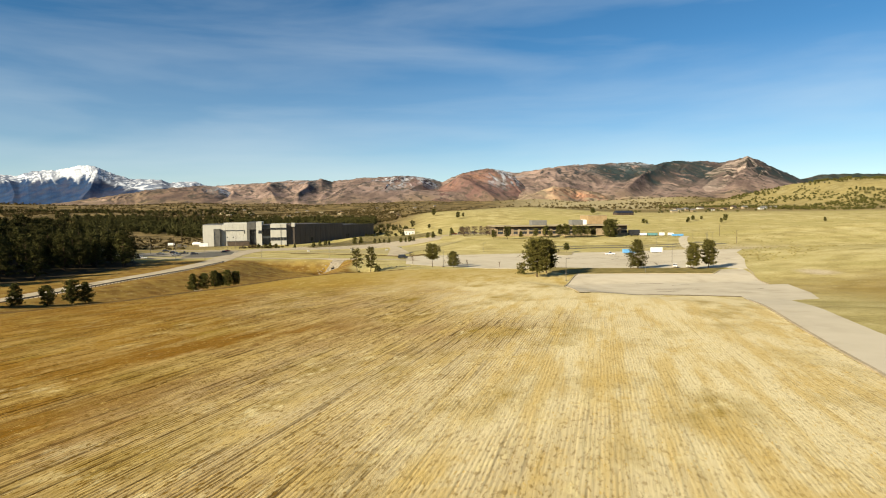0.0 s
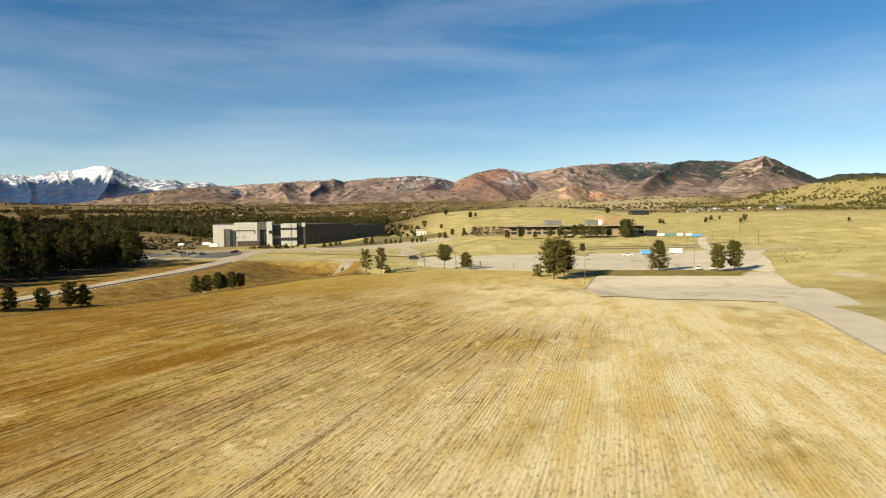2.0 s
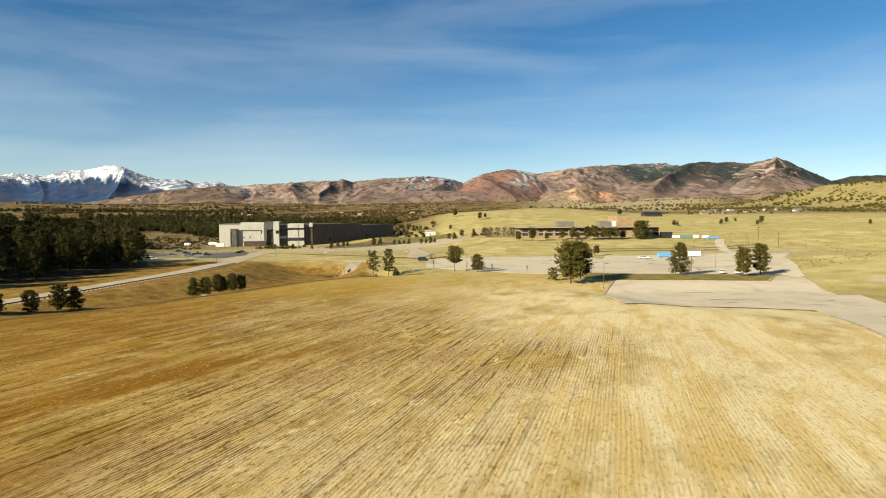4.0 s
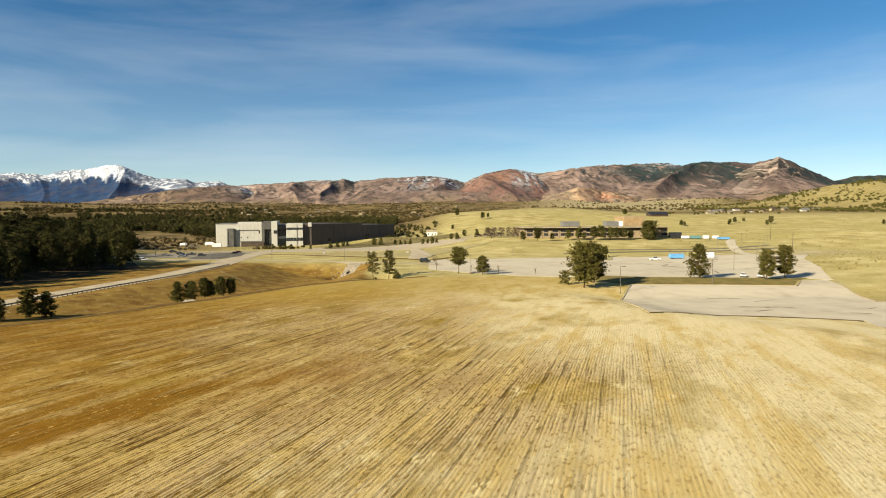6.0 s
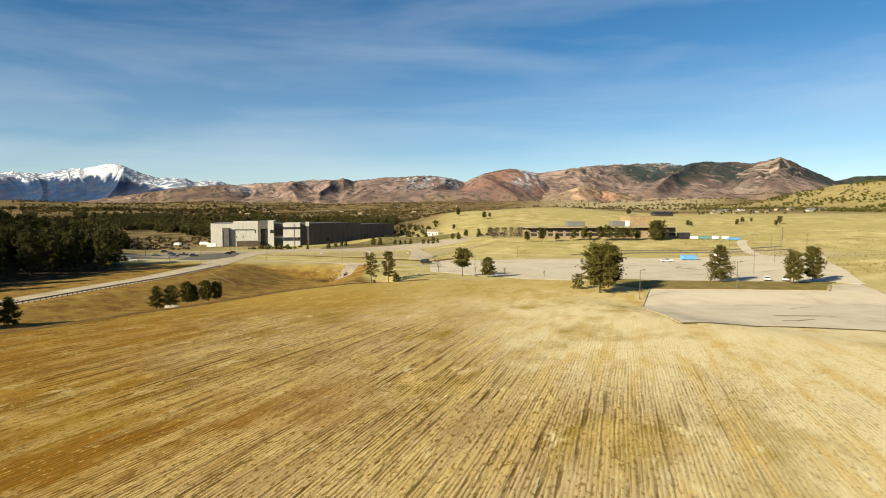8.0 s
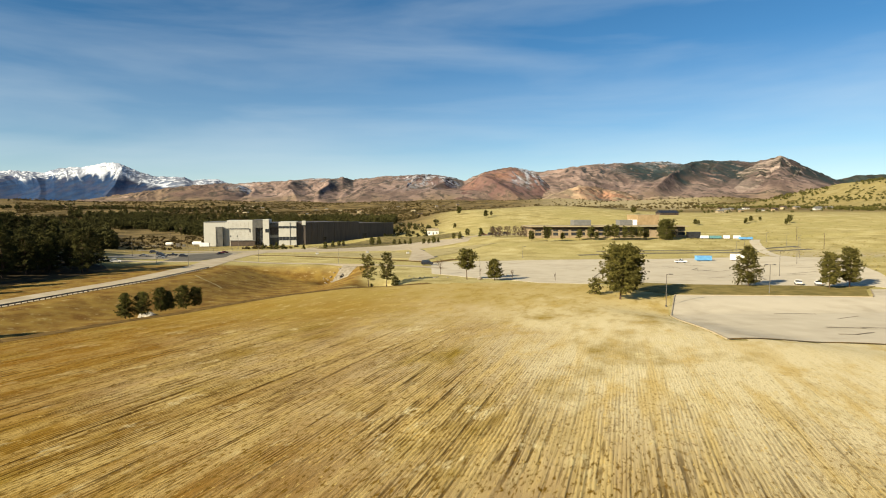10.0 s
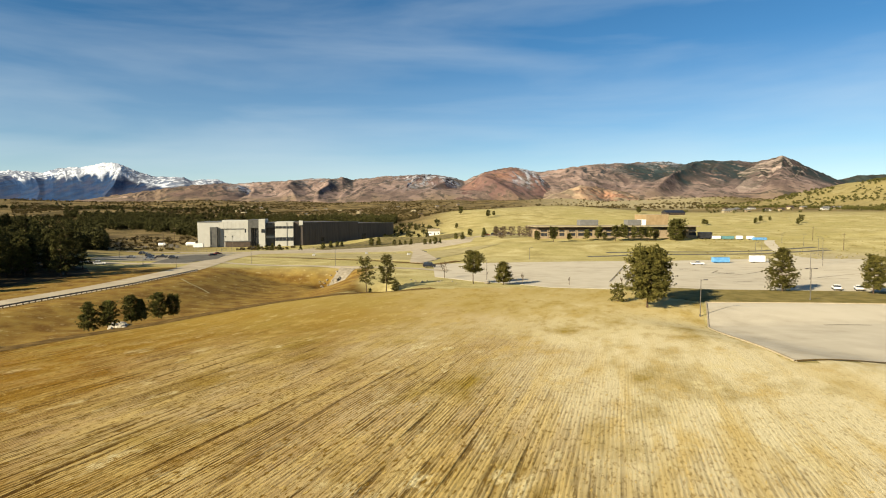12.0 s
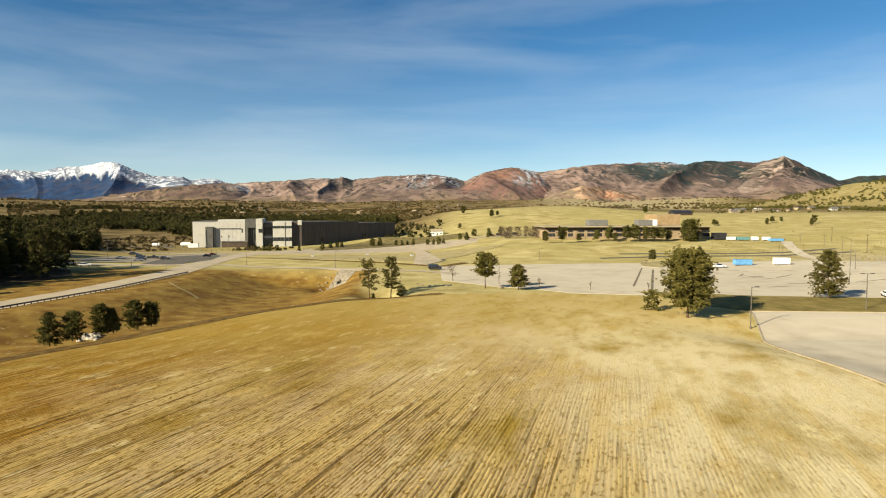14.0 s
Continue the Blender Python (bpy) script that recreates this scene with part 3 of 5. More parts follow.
def field_sheet():
    a = np.arange(-185, 130, 0.16)      # across the rows
    b = np.arange(-175, 190, 3.2)       # along them
    ga, gb = np.meshgrid(a, b)
    x, y = ga * RC + gb * RS, -ga * RS + gb * RC
    wander = 0.10 * np.sin(gb / 23 + ga / 17) + 0.06 * np.sin(gb / 7.3 + ga / 5.1)
    deep = 0.06 * (0.35 + 0.65 * ease(-0.5, 0.7, waves(ga * 1.7, gb, 9.0, 1.1))) * (1 - ease(45, 92, y + 0.5 * x)) * (1 - ease(18, 48, x)) * (1 - 0.5 * ease(-0.1, 0.8, waves(x, y, 33, 3.0))) * (1 - 0.7 * ease(-5, 45, x + 14 * waves(x, y, 25, 1.0)))
    ridge = 1.7 * deep * (grid_noise((ga + wander) / 0.48, gb / 30, 3.0) - 0.5) + 1.6 * deep * (grid_noise((ga - wander) / 1.3, gb / 45, 8.0) - 0.5)
    rim = np.full(x.shape, 1e9)
    for (ax, ay), (bx, by) in zip(FIELD, FIELD[1:] + FIELD[:1]):
        t = np.clip(((x - ax) * (bx - ax) + (y - ay) * (by - ay)) / ((bx - ax) ** 2 + (by - ay) ** 2), 0, 1)
        rim = np.minimum(rim, np.hypot(x - ax - t * (bx - ax), y - ay - t * (by - ay)))
    rim = ease(0.5, 6, rim)
    z = land(x, y) + 0.03 + (0.11 + ridge) * rim
    v = np.stack([x, y, z], -1).reshape(-1, 3)
    i = np.arange(len(b) - 1)[:, None] * len(a) + np.arange(len(a) - 1)[None]
    f = np.stack([i, i + 1, i + 1 + len(a), i + len(a)], -1).reshape(-1, 4)
    c = v[f].mean(1)
    f = f[inside(FIELD, c[:, 0], c[:, 1])]
    used, f = np.unique(f, return_inverse=True)
    me = mesh_of("field", v[used], f.reshape(-1, 4), [M_FIELD], True)
    return me


field = tagged(new("field", field_sheet()), "mown straw-gold field with drilled rows and bare patches", "field", kind="structure")

# ---- mountains ----
HEAD = radians(3.2)




def ridged(u, v, seed):
    """Sharp spurs: 1 on the ridge lines, 0 in the gullies."""
    return 1 - np.abs(2 * grid_noise(u, v, seed) - 1)


def mountain(name, skyline, d0, d1, d2, x0, x1, foot, material, seed, nx=420, ny=90, gullies=520.0, rough=1.0, snowline=None):
    """A range whose crest at depth d1 follows a skyline of (bearing, rise) pairs; it starts at d0 and falls behind to d2."""
    su, se = [p[0] for p in skyline], [p[1] for p in skyline]
    us = np.linspace(x0, x1, nx)
    ds = np.concatenate([np.linspace(d0, d1, ny), np.linspace(d1, d2, 8)[1:]])
    gu, gd = np.meshgrid(us, ds)
    across = gu * d1
    s = np.clip((gd - d0) / (d1 - d0), 0, 1)
    crest = 23 + np.interp(gu, su, se) * d1 + (7 * (grid_noise(across / 45, 0 * gd, seed) - 0.5) + 6 * (grid_noise(across / 15, 0 * gd, seed + 2) - 0.5)) * ease(0.86, 1, s)
    # spurs and gullies run down from the crest and fan out; finer rills run off the spurs' sides
    drift = 0.9 * (d1 - gd) * (grid_noise(across / (1.6 * gullies), 0 * gd, seed + 5) - 0.5) + 0.35 * gullies * (grid_noise(across / 300, gd / 300, seed + 9) - 0.5)
    q = across + drift
    big = ridged(q / gullies, gd / (4.5 * gullies), seed)
    mid = ridged((q + 0.8 * gullies * big) / (0.42 * gullies), gd / (1.5 * gullies), seed + 4)
    small = ridged((q + 0.5 * gullies * big + 0.25 * gullies * mid) / (0.15 * gullies), gd / (0.45 * gullies), seed + 7)
    grit = ridged((q + 0.1 * gullies * small) / 26, gd / 50, seed + 8)
    open_slope = s ** 0.7 * np.clip((1 - s) * 4.0, 0, 1) * (1 if snowline is None else ease(0.3, 0.85, s))
    h = foot + (crest - foot) * (s ** (0.75 + 0.55 * rough * (1 - big)))
    h = h + rough * open_slope * (44 * (big - 0.5) + 36 * (mid - 0.5) + 20 * (small - 0.5) + 7 * (grit - 0.5))
    cap = 23 + np.interp(gu, su, se) * gd
    h = np.minimum(h, np.where(s < 1, cap - 2.0 - 10 * (1 - s), h))
    h = np.where(gd > d1, crest - (gd - d1) * 0.5, h)
    h = np.where(gd <= d0, foot - 25, h)
    lat = gu * gd
    x = 3 + lat * math.cos(HEAD) + gd * math.sin(HEAD)
    y = -30 - lat * math.sin(HEAD) + gd * math.cos(HEAD)
    v = np.stack([x, y, h], -1).reshape(-1, 3)
    i = np.arange(len(ds) - 1)[:, None] * nx + np.arange(nx - 1)[None]
    fc = np.stack([i, i + 1, i + 1 + nx, i + nx], -1).reshape(-1, 4)
    ob = new(name, mesh_of(name, v, fc, [material], True))

    def spot(cu, wu, cs, ws):
        return np.exp(-((gu - cu) / wu) ** 2 - ((s - cs) / ws) ** 2)

    # cover: woods and snow keep to the slopes turned from the sun and to the gullies
    lee = ease(0.0, 0.30, -np.gradient(h, axis=1) / np.gradient(lat, axis=1))
    hollow = 1 - small * 0.6 - mid * 0.4
    woods = (2.4 * spot(0.42, 0.10, 0.74, 0.28) + 1.5 * ease(0.592, 0.605, gu) * ease(0.35, 0.6, s)) * (d1 > 3000) + 0.12 + 0.7 * lee * ease(0.25, 0.6, s) + 0.5 * spot(-0.175, 0.02, 1.0, 0.15) + 0.35 * ease(0.93, 1.0, s) * (gu < 0.1)
    rock = 1.3 * spot(0.285, 0.06, 0.55, 0.5) * (d1 < 3000) + 0.5 * spot(0.085, 0.05, 0.75, 0.2) * (d1 < 3600)
    tan = np.clip(1.1 - s * 5.0, 0, 1) + 1.0 * spot(-0.58, 0.16, 0.6, 0.8)
    speck = (0.5 if d1 > 3000 else 0.4) + 0.9 * spot(0.572, 0.035, 0.75, 0.4) + 0.5 * hollow
    if snowline is None:
        patches = sum(a * spot(cu, wu, cs, ws) for a, cu, wu, cs, ws in ((1.0, -0.21, 0.02, 0.9, 0.25), (1.2, -0.05, 0.04, 0.8, 0.35), (1.1, 0.005, 0.02, 0.9, 0.3), (1.4, 0.145, 0.025, 0.85, 0.3), (0.8, -0.33, 0.04, 0.9, 0.3), (0.9, 0.27, 0.03, 1.0, 0.2), (0.9, 0.37, 0.03, 1.0, 0.15)))
        frost = 1.5 * patches * (0.45 + 0.9 * lee) * ease(0.25, 0.55, hollow + 0.25 * lee) * (d1 > 3000)
    else:
        woods, rock, tan, speck = 0.4 * hollow, 0 * s, 0 * s, 0.25 + 0 * s
        frost = ease(-18, 20, h - np.minimum(snowline - 95 * ease(-0.57, -0.47, gu), crest - 62) + 50 * (mid - 0.5) + 60 * (small - 0.5)) * (1 - 0.75 * ease(0.5, 0.75, 0.6 * grit + 0.4 * small) * (1 - spot(-0.585, 0.04, 0.9, 0.5)))
    c = np.stack([woods, rock, tan, speck + 0 * s], -1).clip(0, 1.3).astype(np.float32)
    ob.data.attributes.new("growth", "FLOAT_COLOR", "POINT").data.foreach_set("color", c.ravel())
    ob.data.attributes.new("frost", "FLOAT", "POINT").data.foreach_set("value", np.clip(frost, 0, 1).astype(np.float32).ravel())
    return ob


def px(pairs):
    return [((x - 784) / 1025, (375 - y) / 1025) for x, y in pairs]


def mountain_surface(name, low, high, dark, snow=(0.42, 0.58), patch=(0.42, 0.56), dark_size=60, white=(0.44, 0.44, 0.46)):
    m = surface(name, [low, high], 70, 10, 0.95, 4.0, 12, spread=(0.34, 0.66))
    n, l = m.node_tree.nodes, m.node_tree.links
    shader = n["Principled BSDF"]
    out = shader.inputs["Base Color"].links[0].from_socket
    geo, slant = n.new("ShaderNodeNewGeometry"), n.new("ShaderNodeMapping")
    slant.inputs["Scale"].default_value = (1, 0.33, 1)      # streaks run down the slope
    l.new(geo.outputs["Position"], slant.inputs["Vector"])

    def layer(out, fac, colour):
        mx = n.new("ShaderNodeMix")
        mx.data_type = "RGBA"
        l.new(fac, mx.inputs["Factor"])
        l.new(out, mx.inputs["A"])
        mx.inputs["B"].default_value = (*colour, 1)
        return mx.outputs["Result"]

    def noise_of(size, lo, hi):
        t, r = n.new("ShaderNodeTexNoise"), n.new("ShaderNodeMapRange")
        t.inputs["Scale"].default_value, t.inputs["Detail"].default_value, t.inputs["Roughness"].default_value = 1 / size, 8, 0.62
        l.new(slant.outputs["Vector"], t.inputs["Vector"])
        l.new(t.outputs["Fac"], r.inputs["Value"])
        r.inputs["From Min"].default_value, r.inputs["From Max"].default_value = lo, hi
        return r.outputs["Result"]

    at, sep = n.new("ShaderNodeAttribute"), n.new("ShaderNodeSeparateColor")
    at.attribute_name = "growth"
    l.new(at.outputs["Color"], sep.inputs["Color"])
    for channel, size, lo, hi, colour in (("Blue", 120, 0.34, 0.62, (0.20, 0.142, 0.085)), ("Green", 60, 0.40, 0.56, (0.384, 0.198, 0.122)), ("Red", dark_size, *patch, dark), ("Alpha", 150, 0.49, 0.60, (0.088, 0.061, 0.053)), ("Alpha", 46, 0.52, 0.58, (0.042, 0.038, 0.030))):
        k = n.new("ShaderNodeMath")
        k.operation = "MULTIPLY"
        l.new(at.outputs["Alpha"] if channel == "Alpha" else sep.outputs[channel], k.inputs[0])
        l.new(noise_of(size, lo, hi), k.inputs[1])
        out = layer(out, k.outputs["Value"], colour)
    ice, mul = n.new("ShaderNodeAttribute"), n.new("ShaderNodeMath")
    ice.attribute_name, mul.operation = "frost", "MULTIPLY"
    l.new(ice.outputs["Fac"], mul.inputs[0])
    l.new(noise_of(28, *snow), mul.inputs[1])
    out = layer(out, mul.outputs["Value"], white)
    l.new(out, shader.inputs["Base Color"])
    return m


# distance haze is mixed into the slope browns as a little extra blue
M_FOOT = mountain_surface("red_brown_slopes", (0.180, 0.121, 0.100), (0.292, 0.205, 0.168), (0.026, 0.038, 0.038), patch=(0.36, 0.46))
# blue base colours stand in for the air haze over these far slopes
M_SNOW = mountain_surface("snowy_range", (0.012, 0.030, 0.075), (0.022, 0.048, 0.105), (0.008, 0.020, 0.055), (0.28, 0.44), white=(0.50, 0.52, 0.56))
M_RIDGE = mountain_surface("pine_ridge", (0.022, 0.032, 0.029), (0.045, 0.054, 0.045), (0.019, 0.026, 0.022))

SKY_FOOT = px([(-400, 372), (-100, 368), (60, 362), (140, 354), (250, 340), (300, 333), (385, 326), (430, 325), (505, 321), (550, 317), (600, 317), (608, 314), (626, 319), (680, 313), (748, 310), (790, 313), (821, 321), (860, 305), (905, 298), (930, 302), (955, 307), (1000, 299), (1060, 292), (1110, 291), (1170, 288), (1205, 293), (1240, 286), (1300, 287), (1330, 290), (1360, 283), (1378, 279), (1395, 285), (1440, 306), (1475, 320), (1540, 345), (1700, 352), (2000, 360)])
SKY_SNOW = px([(-500, 312), (-200, 306), (0, 303), (35, 302), (60, 305), (85, 306), (100, 300), (130, 297), (155, 296), (180, 290), (205, 288), (220, 292), (250, 305), (280, 313), (300, 313), (330, 314), (345, 320), (365, 318), (385, 318), (420, 328), (520, 345)])
SKY_RED = px([(735, 374), (775, 357), (821, 330), (860, 306), (905, 297.5), (930, 303), (952, 314), (975, 332), (1010, 352), (1060, 368), (1085, 376)])
SKY_MID = px([(585, 376), (625, 352), (655, 333), (690, 318), (720, 313), (748, 309.5), (788, 314), (815, 327), (850, 350), (890, 374)])
SKY_TAN = px([(40, 372), (130, 356), (250, 340), (300, 332.5), (385, 325.5), (425, 327), (455, 338), (500, 352), (560, 372)])
SKY_PEAK = px([(1150, 374), (1205, 350), (1255, 328), (1305, 306), (1345, 289), (1378, 278.5), (1396, 287), (1440, 310), (1474, 328), (1510, 355), (1535, 374)])
SKY_RIDGE = px([(1400, 340), (1475, 321), (1510, 313), (1568, 311), (1700, 314), (2000, 325)])
tagged(mountain("mountain", SKY_FOOT, 2700, 4300, 4420, -1.0, 1.0, 66, M_FOOT, 0.7, 1150, 210, 420, 0.75), "red-brown foothills with dark pine patches and dusted snow", "mountain", kind="structure")
# these foothill browns carry some haze blue too
M_RED = mountain_surface("red_rock_slopes", (0.100, 0.055, 0.046), (0.155, 0.092, 0.080), (0.048, 0.038, 0.029), patch=(0.48, 0.60))
M_MID = mountain_surface("brown_slopes", (0.092, 0.057, 0.053), (0.15, 0.097, 0.088), (0.035, 0.032, 0.026), patch=(0.44, 0.56))
M_PEAK = mountain_surface("speckled_rock_slopes", (0.27, 0.20, 0.165), (0.38, 0.295, 0.24), (0.038, 0.042, 0.033), patch=(0.42, 0.54))
M_TAN = mountain_surface("tan_grass_slopes", (0.108, 0.068, 0.056), (0.175, 0.116, 0.092), (0.038, 0.042, 0.033), patch=(0.42, 0.54))
SKY_APRON = px([(905, 374), (940, 362), (975, 346), (1000, 337), (1022, 330), (1045, 331), (1075, 337), (1105, 343), (1135, 353), (1165, 349), (1200, 349), (1250, 353), (1300, 358), (1360, 364), (1420, 372)])
M_APRON = mountain_surface("pale_dry_slopes", (0.269, 0.202, 0.128), (0.346, 0.269, 0.176), (0.077, 0.064, 0.038), patch=(0.50, 0.62))
tagged(mountain("mountain_apron", SKY_APRON, 2240, 2750, 2900, 0.11, 0.63, 50, M_APRON, 3.6, 260, 70, 190, 0.6), "low pale knolls with red rock below the range", "mountain", kind="structure")
tagged(mountain("mountain_red", SKY_RED, 2650, 3500, 3750, -0.06, 0.30, 60, M_RED, 5.2, 260, 110, 330, 0.75), "red rocky foothill in front of the range", "mountain", kind="structure")
tagged(mountain("mountain_mid", SKY_MID, 2900, 3800, 4000, -0.20, 0.11, 60, M_MID, 6.4, 240, 110, 330, 0.75), "brown foothill with a trace of snow", "mountain", kind="structure")
tagged(mountain("mountain_tan", SKY_TAN, 2650, 3600, 3900, -0.74, -0.21, 60, M_TAN, 7.9, 320, 110, 330, 0.7), "tan foothill below the snowy peak", "mountain", kind="structure")
tagged(mountain("mountain_peak", SKY_PEAK, 2900, 3900, 4150, 0.35, 0.77, 60, M_PEAK, 9.3, 320, 120, 260, 0.7), "speckled rocky cone-shaped peak", "mountain", kind="structure")
tagged(mountain("mountain_snow", SKY_SNOW, 3900, 4800, 4900, -1.25, -0.25, 60, M_SNOW, 2.3, 900, 130, 300, 0.5, 312), "snow-covered high peak over forested slopes with haze blue in their colour", "mountain", kind="structure")
tagged(mountain("mountain_ridge", SKY_RIDGE, 4350, 4800, 4900, 0.58, 1.25, 60, M_RIDGE, 4.1, 200, 50, 260, 0.6), "distant dark pine-covered ridge", "mountain", kind="structure")

# ---- buildings ----
def office_building():
    g = thing("office_building", pose(-159.5, 440, -4.4, 0, 0, 9), "large pale precast building with a long shaded brown wing", "building")
    w = part("wall", block(0, 16, 0, 45, -3, 19.2, 0.12), M_WHITE, g)
    part("coping", block(-0.15, 16, -0.2, 45, 19.2, 19.5), M_GREY, w)
    part("wall", block(16, 37, -0.6, 45, -3, 19.2, 0.12), M_WHITE, g)
    part("penthouse", block(17, 37.5, 5, 30, 19.2, 20.7, 0.1), M_WHITE, g, "set-back pale roof storey")
    fin = part("stair_block", block(9.3, 14.6, -3.2, 0, -3, 15.6, 0.1), M_CHARCOAL, g, "dark grey projecting stair block")
    part("slot_window", block(9.9, 10.5, -3.28, -3.2, 2, 13), M_GLASS, fin)
    slot = part("slot_window", block(18, 34.3, -0.75, -0.6, 13.6, 14.3), M_GLASS, g, "long dark slot window")
    part("sill", block(17.8, 34.5, -0.85, -0.6, 13.4, 13.6), M_WHITE, slot)
    for x in (19.7, 24.9, 34.6):
        part("small_window", block(x, x + (0.9 if x < 30 else 0.8), -0.72, -0.6, 7.6 if x < 30 else 11, 8.6 if x < 30 else 14), M_GLASS, g)
    # dark band at the wall's foot: the dock's shade is put into its brown
    dock = part("loading_dock", block(20.5, 39, -4.5, -0.6, -3, 4.4, 0.1), M_FASCIA, g, "low loading dock with its shade put into dark brown")
    part("dock_canopy", block(20, 39.5, -5, -0.6, 4.4, 4.9), M_GREY, dock)
    for k in range(7):
        part("panel_joint", block(16 + 3 * k - 0.04, 16 + 3 * k + 0.04, -0.63, -0.6, 0, 19.2), M_GREY, g)
    tower = part("entrance_tower", block(37.2, 45, -2.5, 30, 14.6, 21.2, 0.12), M_CHARCOAL, g, "grey panelled head of the entrance tower")
    part("jamb", block(37.2, 39.4, -2.5, 30, -3, 14.6), M_CHARCOAL, tower)
    glass = part("curtain_wall", block(39.4, 45, -0.4, 30, -3, 14.6), M_GLASS, g, "tall dark glazed entrance")
    for k in range(4):
        part("mullion", block(40.4 + 1.3 * k, 40.55 + 1.3 * k, -0.55, -0.4, -1, 14.6), M_GREY, glass)
    t2 = part("white_tower", block(45.2, 50, -3.2, 28, -3, 21.4, 0.12), M_WHITE, g, "white stair tower")
    part("tower_window", block(47, 50.05, -3.28, -3.1, 10.9, 13.8), M_GLASS, t2)
    # charcoal here paints the shade inside the recess
    rec = part("recessed_front", block(50.2, 57.2, 2.5, 40, -3, 18.4, 0.1), M_CHARCOAL, g, "recessed front with the recess shade in its charcoal colour")
    part("floor_band", block(50.3, 57, 2.35, 2.5, 6.5, 8.4), M_WHITE, rec)
    part("ribbon_window", block(50.3, 57, 2.4, 2.5, 9.5, 14.8), M_GLASS, rec)
    r = part("wall", block(57.2, 71.2, 0, 40, -3, 19.2, 0.12), M_WHITE, g)
    for z0, z1 in ((14.0, 15.9), (4.3, 7.2)):
        rw = part("ribbon_window", block(57.0, 71.3, -0.08, 0.4, z0, z1), M_GLASS, g)
        for k in range(5):
            part("mullion", block(57.3 + 2.75 * k, 57.5 + 2.75 * k, -0.16, -0.08, z0, z1), M_GREY, rw)
    part("downpipe", block(66, 66.25, -0.3, 0, 0, 18.8), M_GREY, r)
    side = part("side_wall", block(71.4, 78.5, 3, 46, -3, 19.0, 0.1), M_BROWNWALL, g)
    part("cap", block(75.6, 78.6, 1.5, 3, 16.5, 20.2, 0.08), M_WHITE, side, "white end cap")
    for a, b, top, name in ((0, 58, 18.6, "wing"), (58, 101, 17.0, "wing")):
        bm = block(a, b, 0, 55, -4, top, 0.1)
        turn = pose(78.5, 3.2, 0, 0, 0, 37)
        bm.transform(turn)
        wing = part(name, bm, M_BROWNWALL, g, "long dark brown metal-clad wing")
        bm = block(a, b, -0.12, 0.5, top, top + 0.35)
        bm.transform(turn)
        part("parapet", bm, M_GREY, wing)
        for k in range(int((b - a) / 6)):
            bm = block(a + 6 * k - 0.06, a + 6 * k + 0.06, -0.08, 0, -2, top)
            bm.transform(turn)
            part("panel_joint", bm, M_FASCIA, wing)
    for a, wdt in ((18, 3), (62, 4.5)):
        bm = block(a, a + wdt, -0.1, 0.2, 3, 8 if wdt > 4 else 6)
        bm.transform(turn)
        part("wing_door", bm, M_GLASS, g)


def school_building():
    g = thing("school_building", pose(89, 372, 4.6), "low two-storey tan brick school with a dark band below overhanging eaves", "building")
    wall = part("wall", block(0, 109, 0, 28, -3, 6.9, 0.05), M_BRICK, g)
    # fascia whose near-black brown also paints the deep shadow under the eaves
    fas = part("fascia", block(-0.2, 109.2, -0.3, 28.2, 5.9, 7.6), M_FASCIA, g, "brown fascia band darkened for the shadow of the eaves")
    part("roof", block(-2.0, 111.0, -3.2, 30, 7.6, 8.2, 0.08), M_ROOF, g, "pale gravel flat roof")
    k = 0
    for x in np.arange(2, 106, 6.4):
        k += 1
        if 79 < x < 86:
            continue
        wd = 5.2 if k % 3 else 3.4
        for z0, z1 in ((1.6, 3.7), (4.5, 5.7)):
            if z0 > 5 and k % 4 == 0:
                continue
            win = part("window", block(x, x + wd, -0.06, 0.3, z0, z1), M_GLASS, g)
            part("mullion", block(x + wd / 2 - 0.05, x + wd / 2 + 0.05, -0.12, -0.06, z0, z1), M_FASCIA, win)
            part("sill", block(x - 0.1, x + wd + 0.1, -0.2, 0, z0 - 0.15, z0), M_KERB, win)
    for x in np.arange(0.4, 109, 6.4):
        part("pier", block(x - 0.35, x + 0.35, -0.28, 0, -2, 5.9), M_BRICK, wall)
    door = part("entrance", block(80.2, 83.4, -0.08, 0.4, 0, 4.2), M_FASCIA, g, "dark recessed entrance")
    part("door_glass", block(80.6, 83.0, -0.12, -0.08, 0.1, 2.5), M_GLASS, door)
    part("rooftop_unit", block(33, 46, 14, 22, 8.25, 12.2, 0.1), M_GREY, g, "grey rooftop plant unit")
    part("rooftop_unit", block(67, 77, 14, 22, 8.25, 12.2, 0.1), M_GREY, g, "grey rooftop plant unit")
    part("rooftop_unit", block(77, 80, 13.5, 22, 8.25, 12.3, 0.1), M_TRIMWHITE, g, "white rooftop plant unit")
    gym = part("gym_hall", block(88, 105, 33, 55, -4, 15.6, 0.1), M_OCHRE, g, "tall ochre block hall behind")
    part("coping", block(87.8, 105.2, 32.8, 55.2, 15.6, 15.9), M_ROOF, gym)


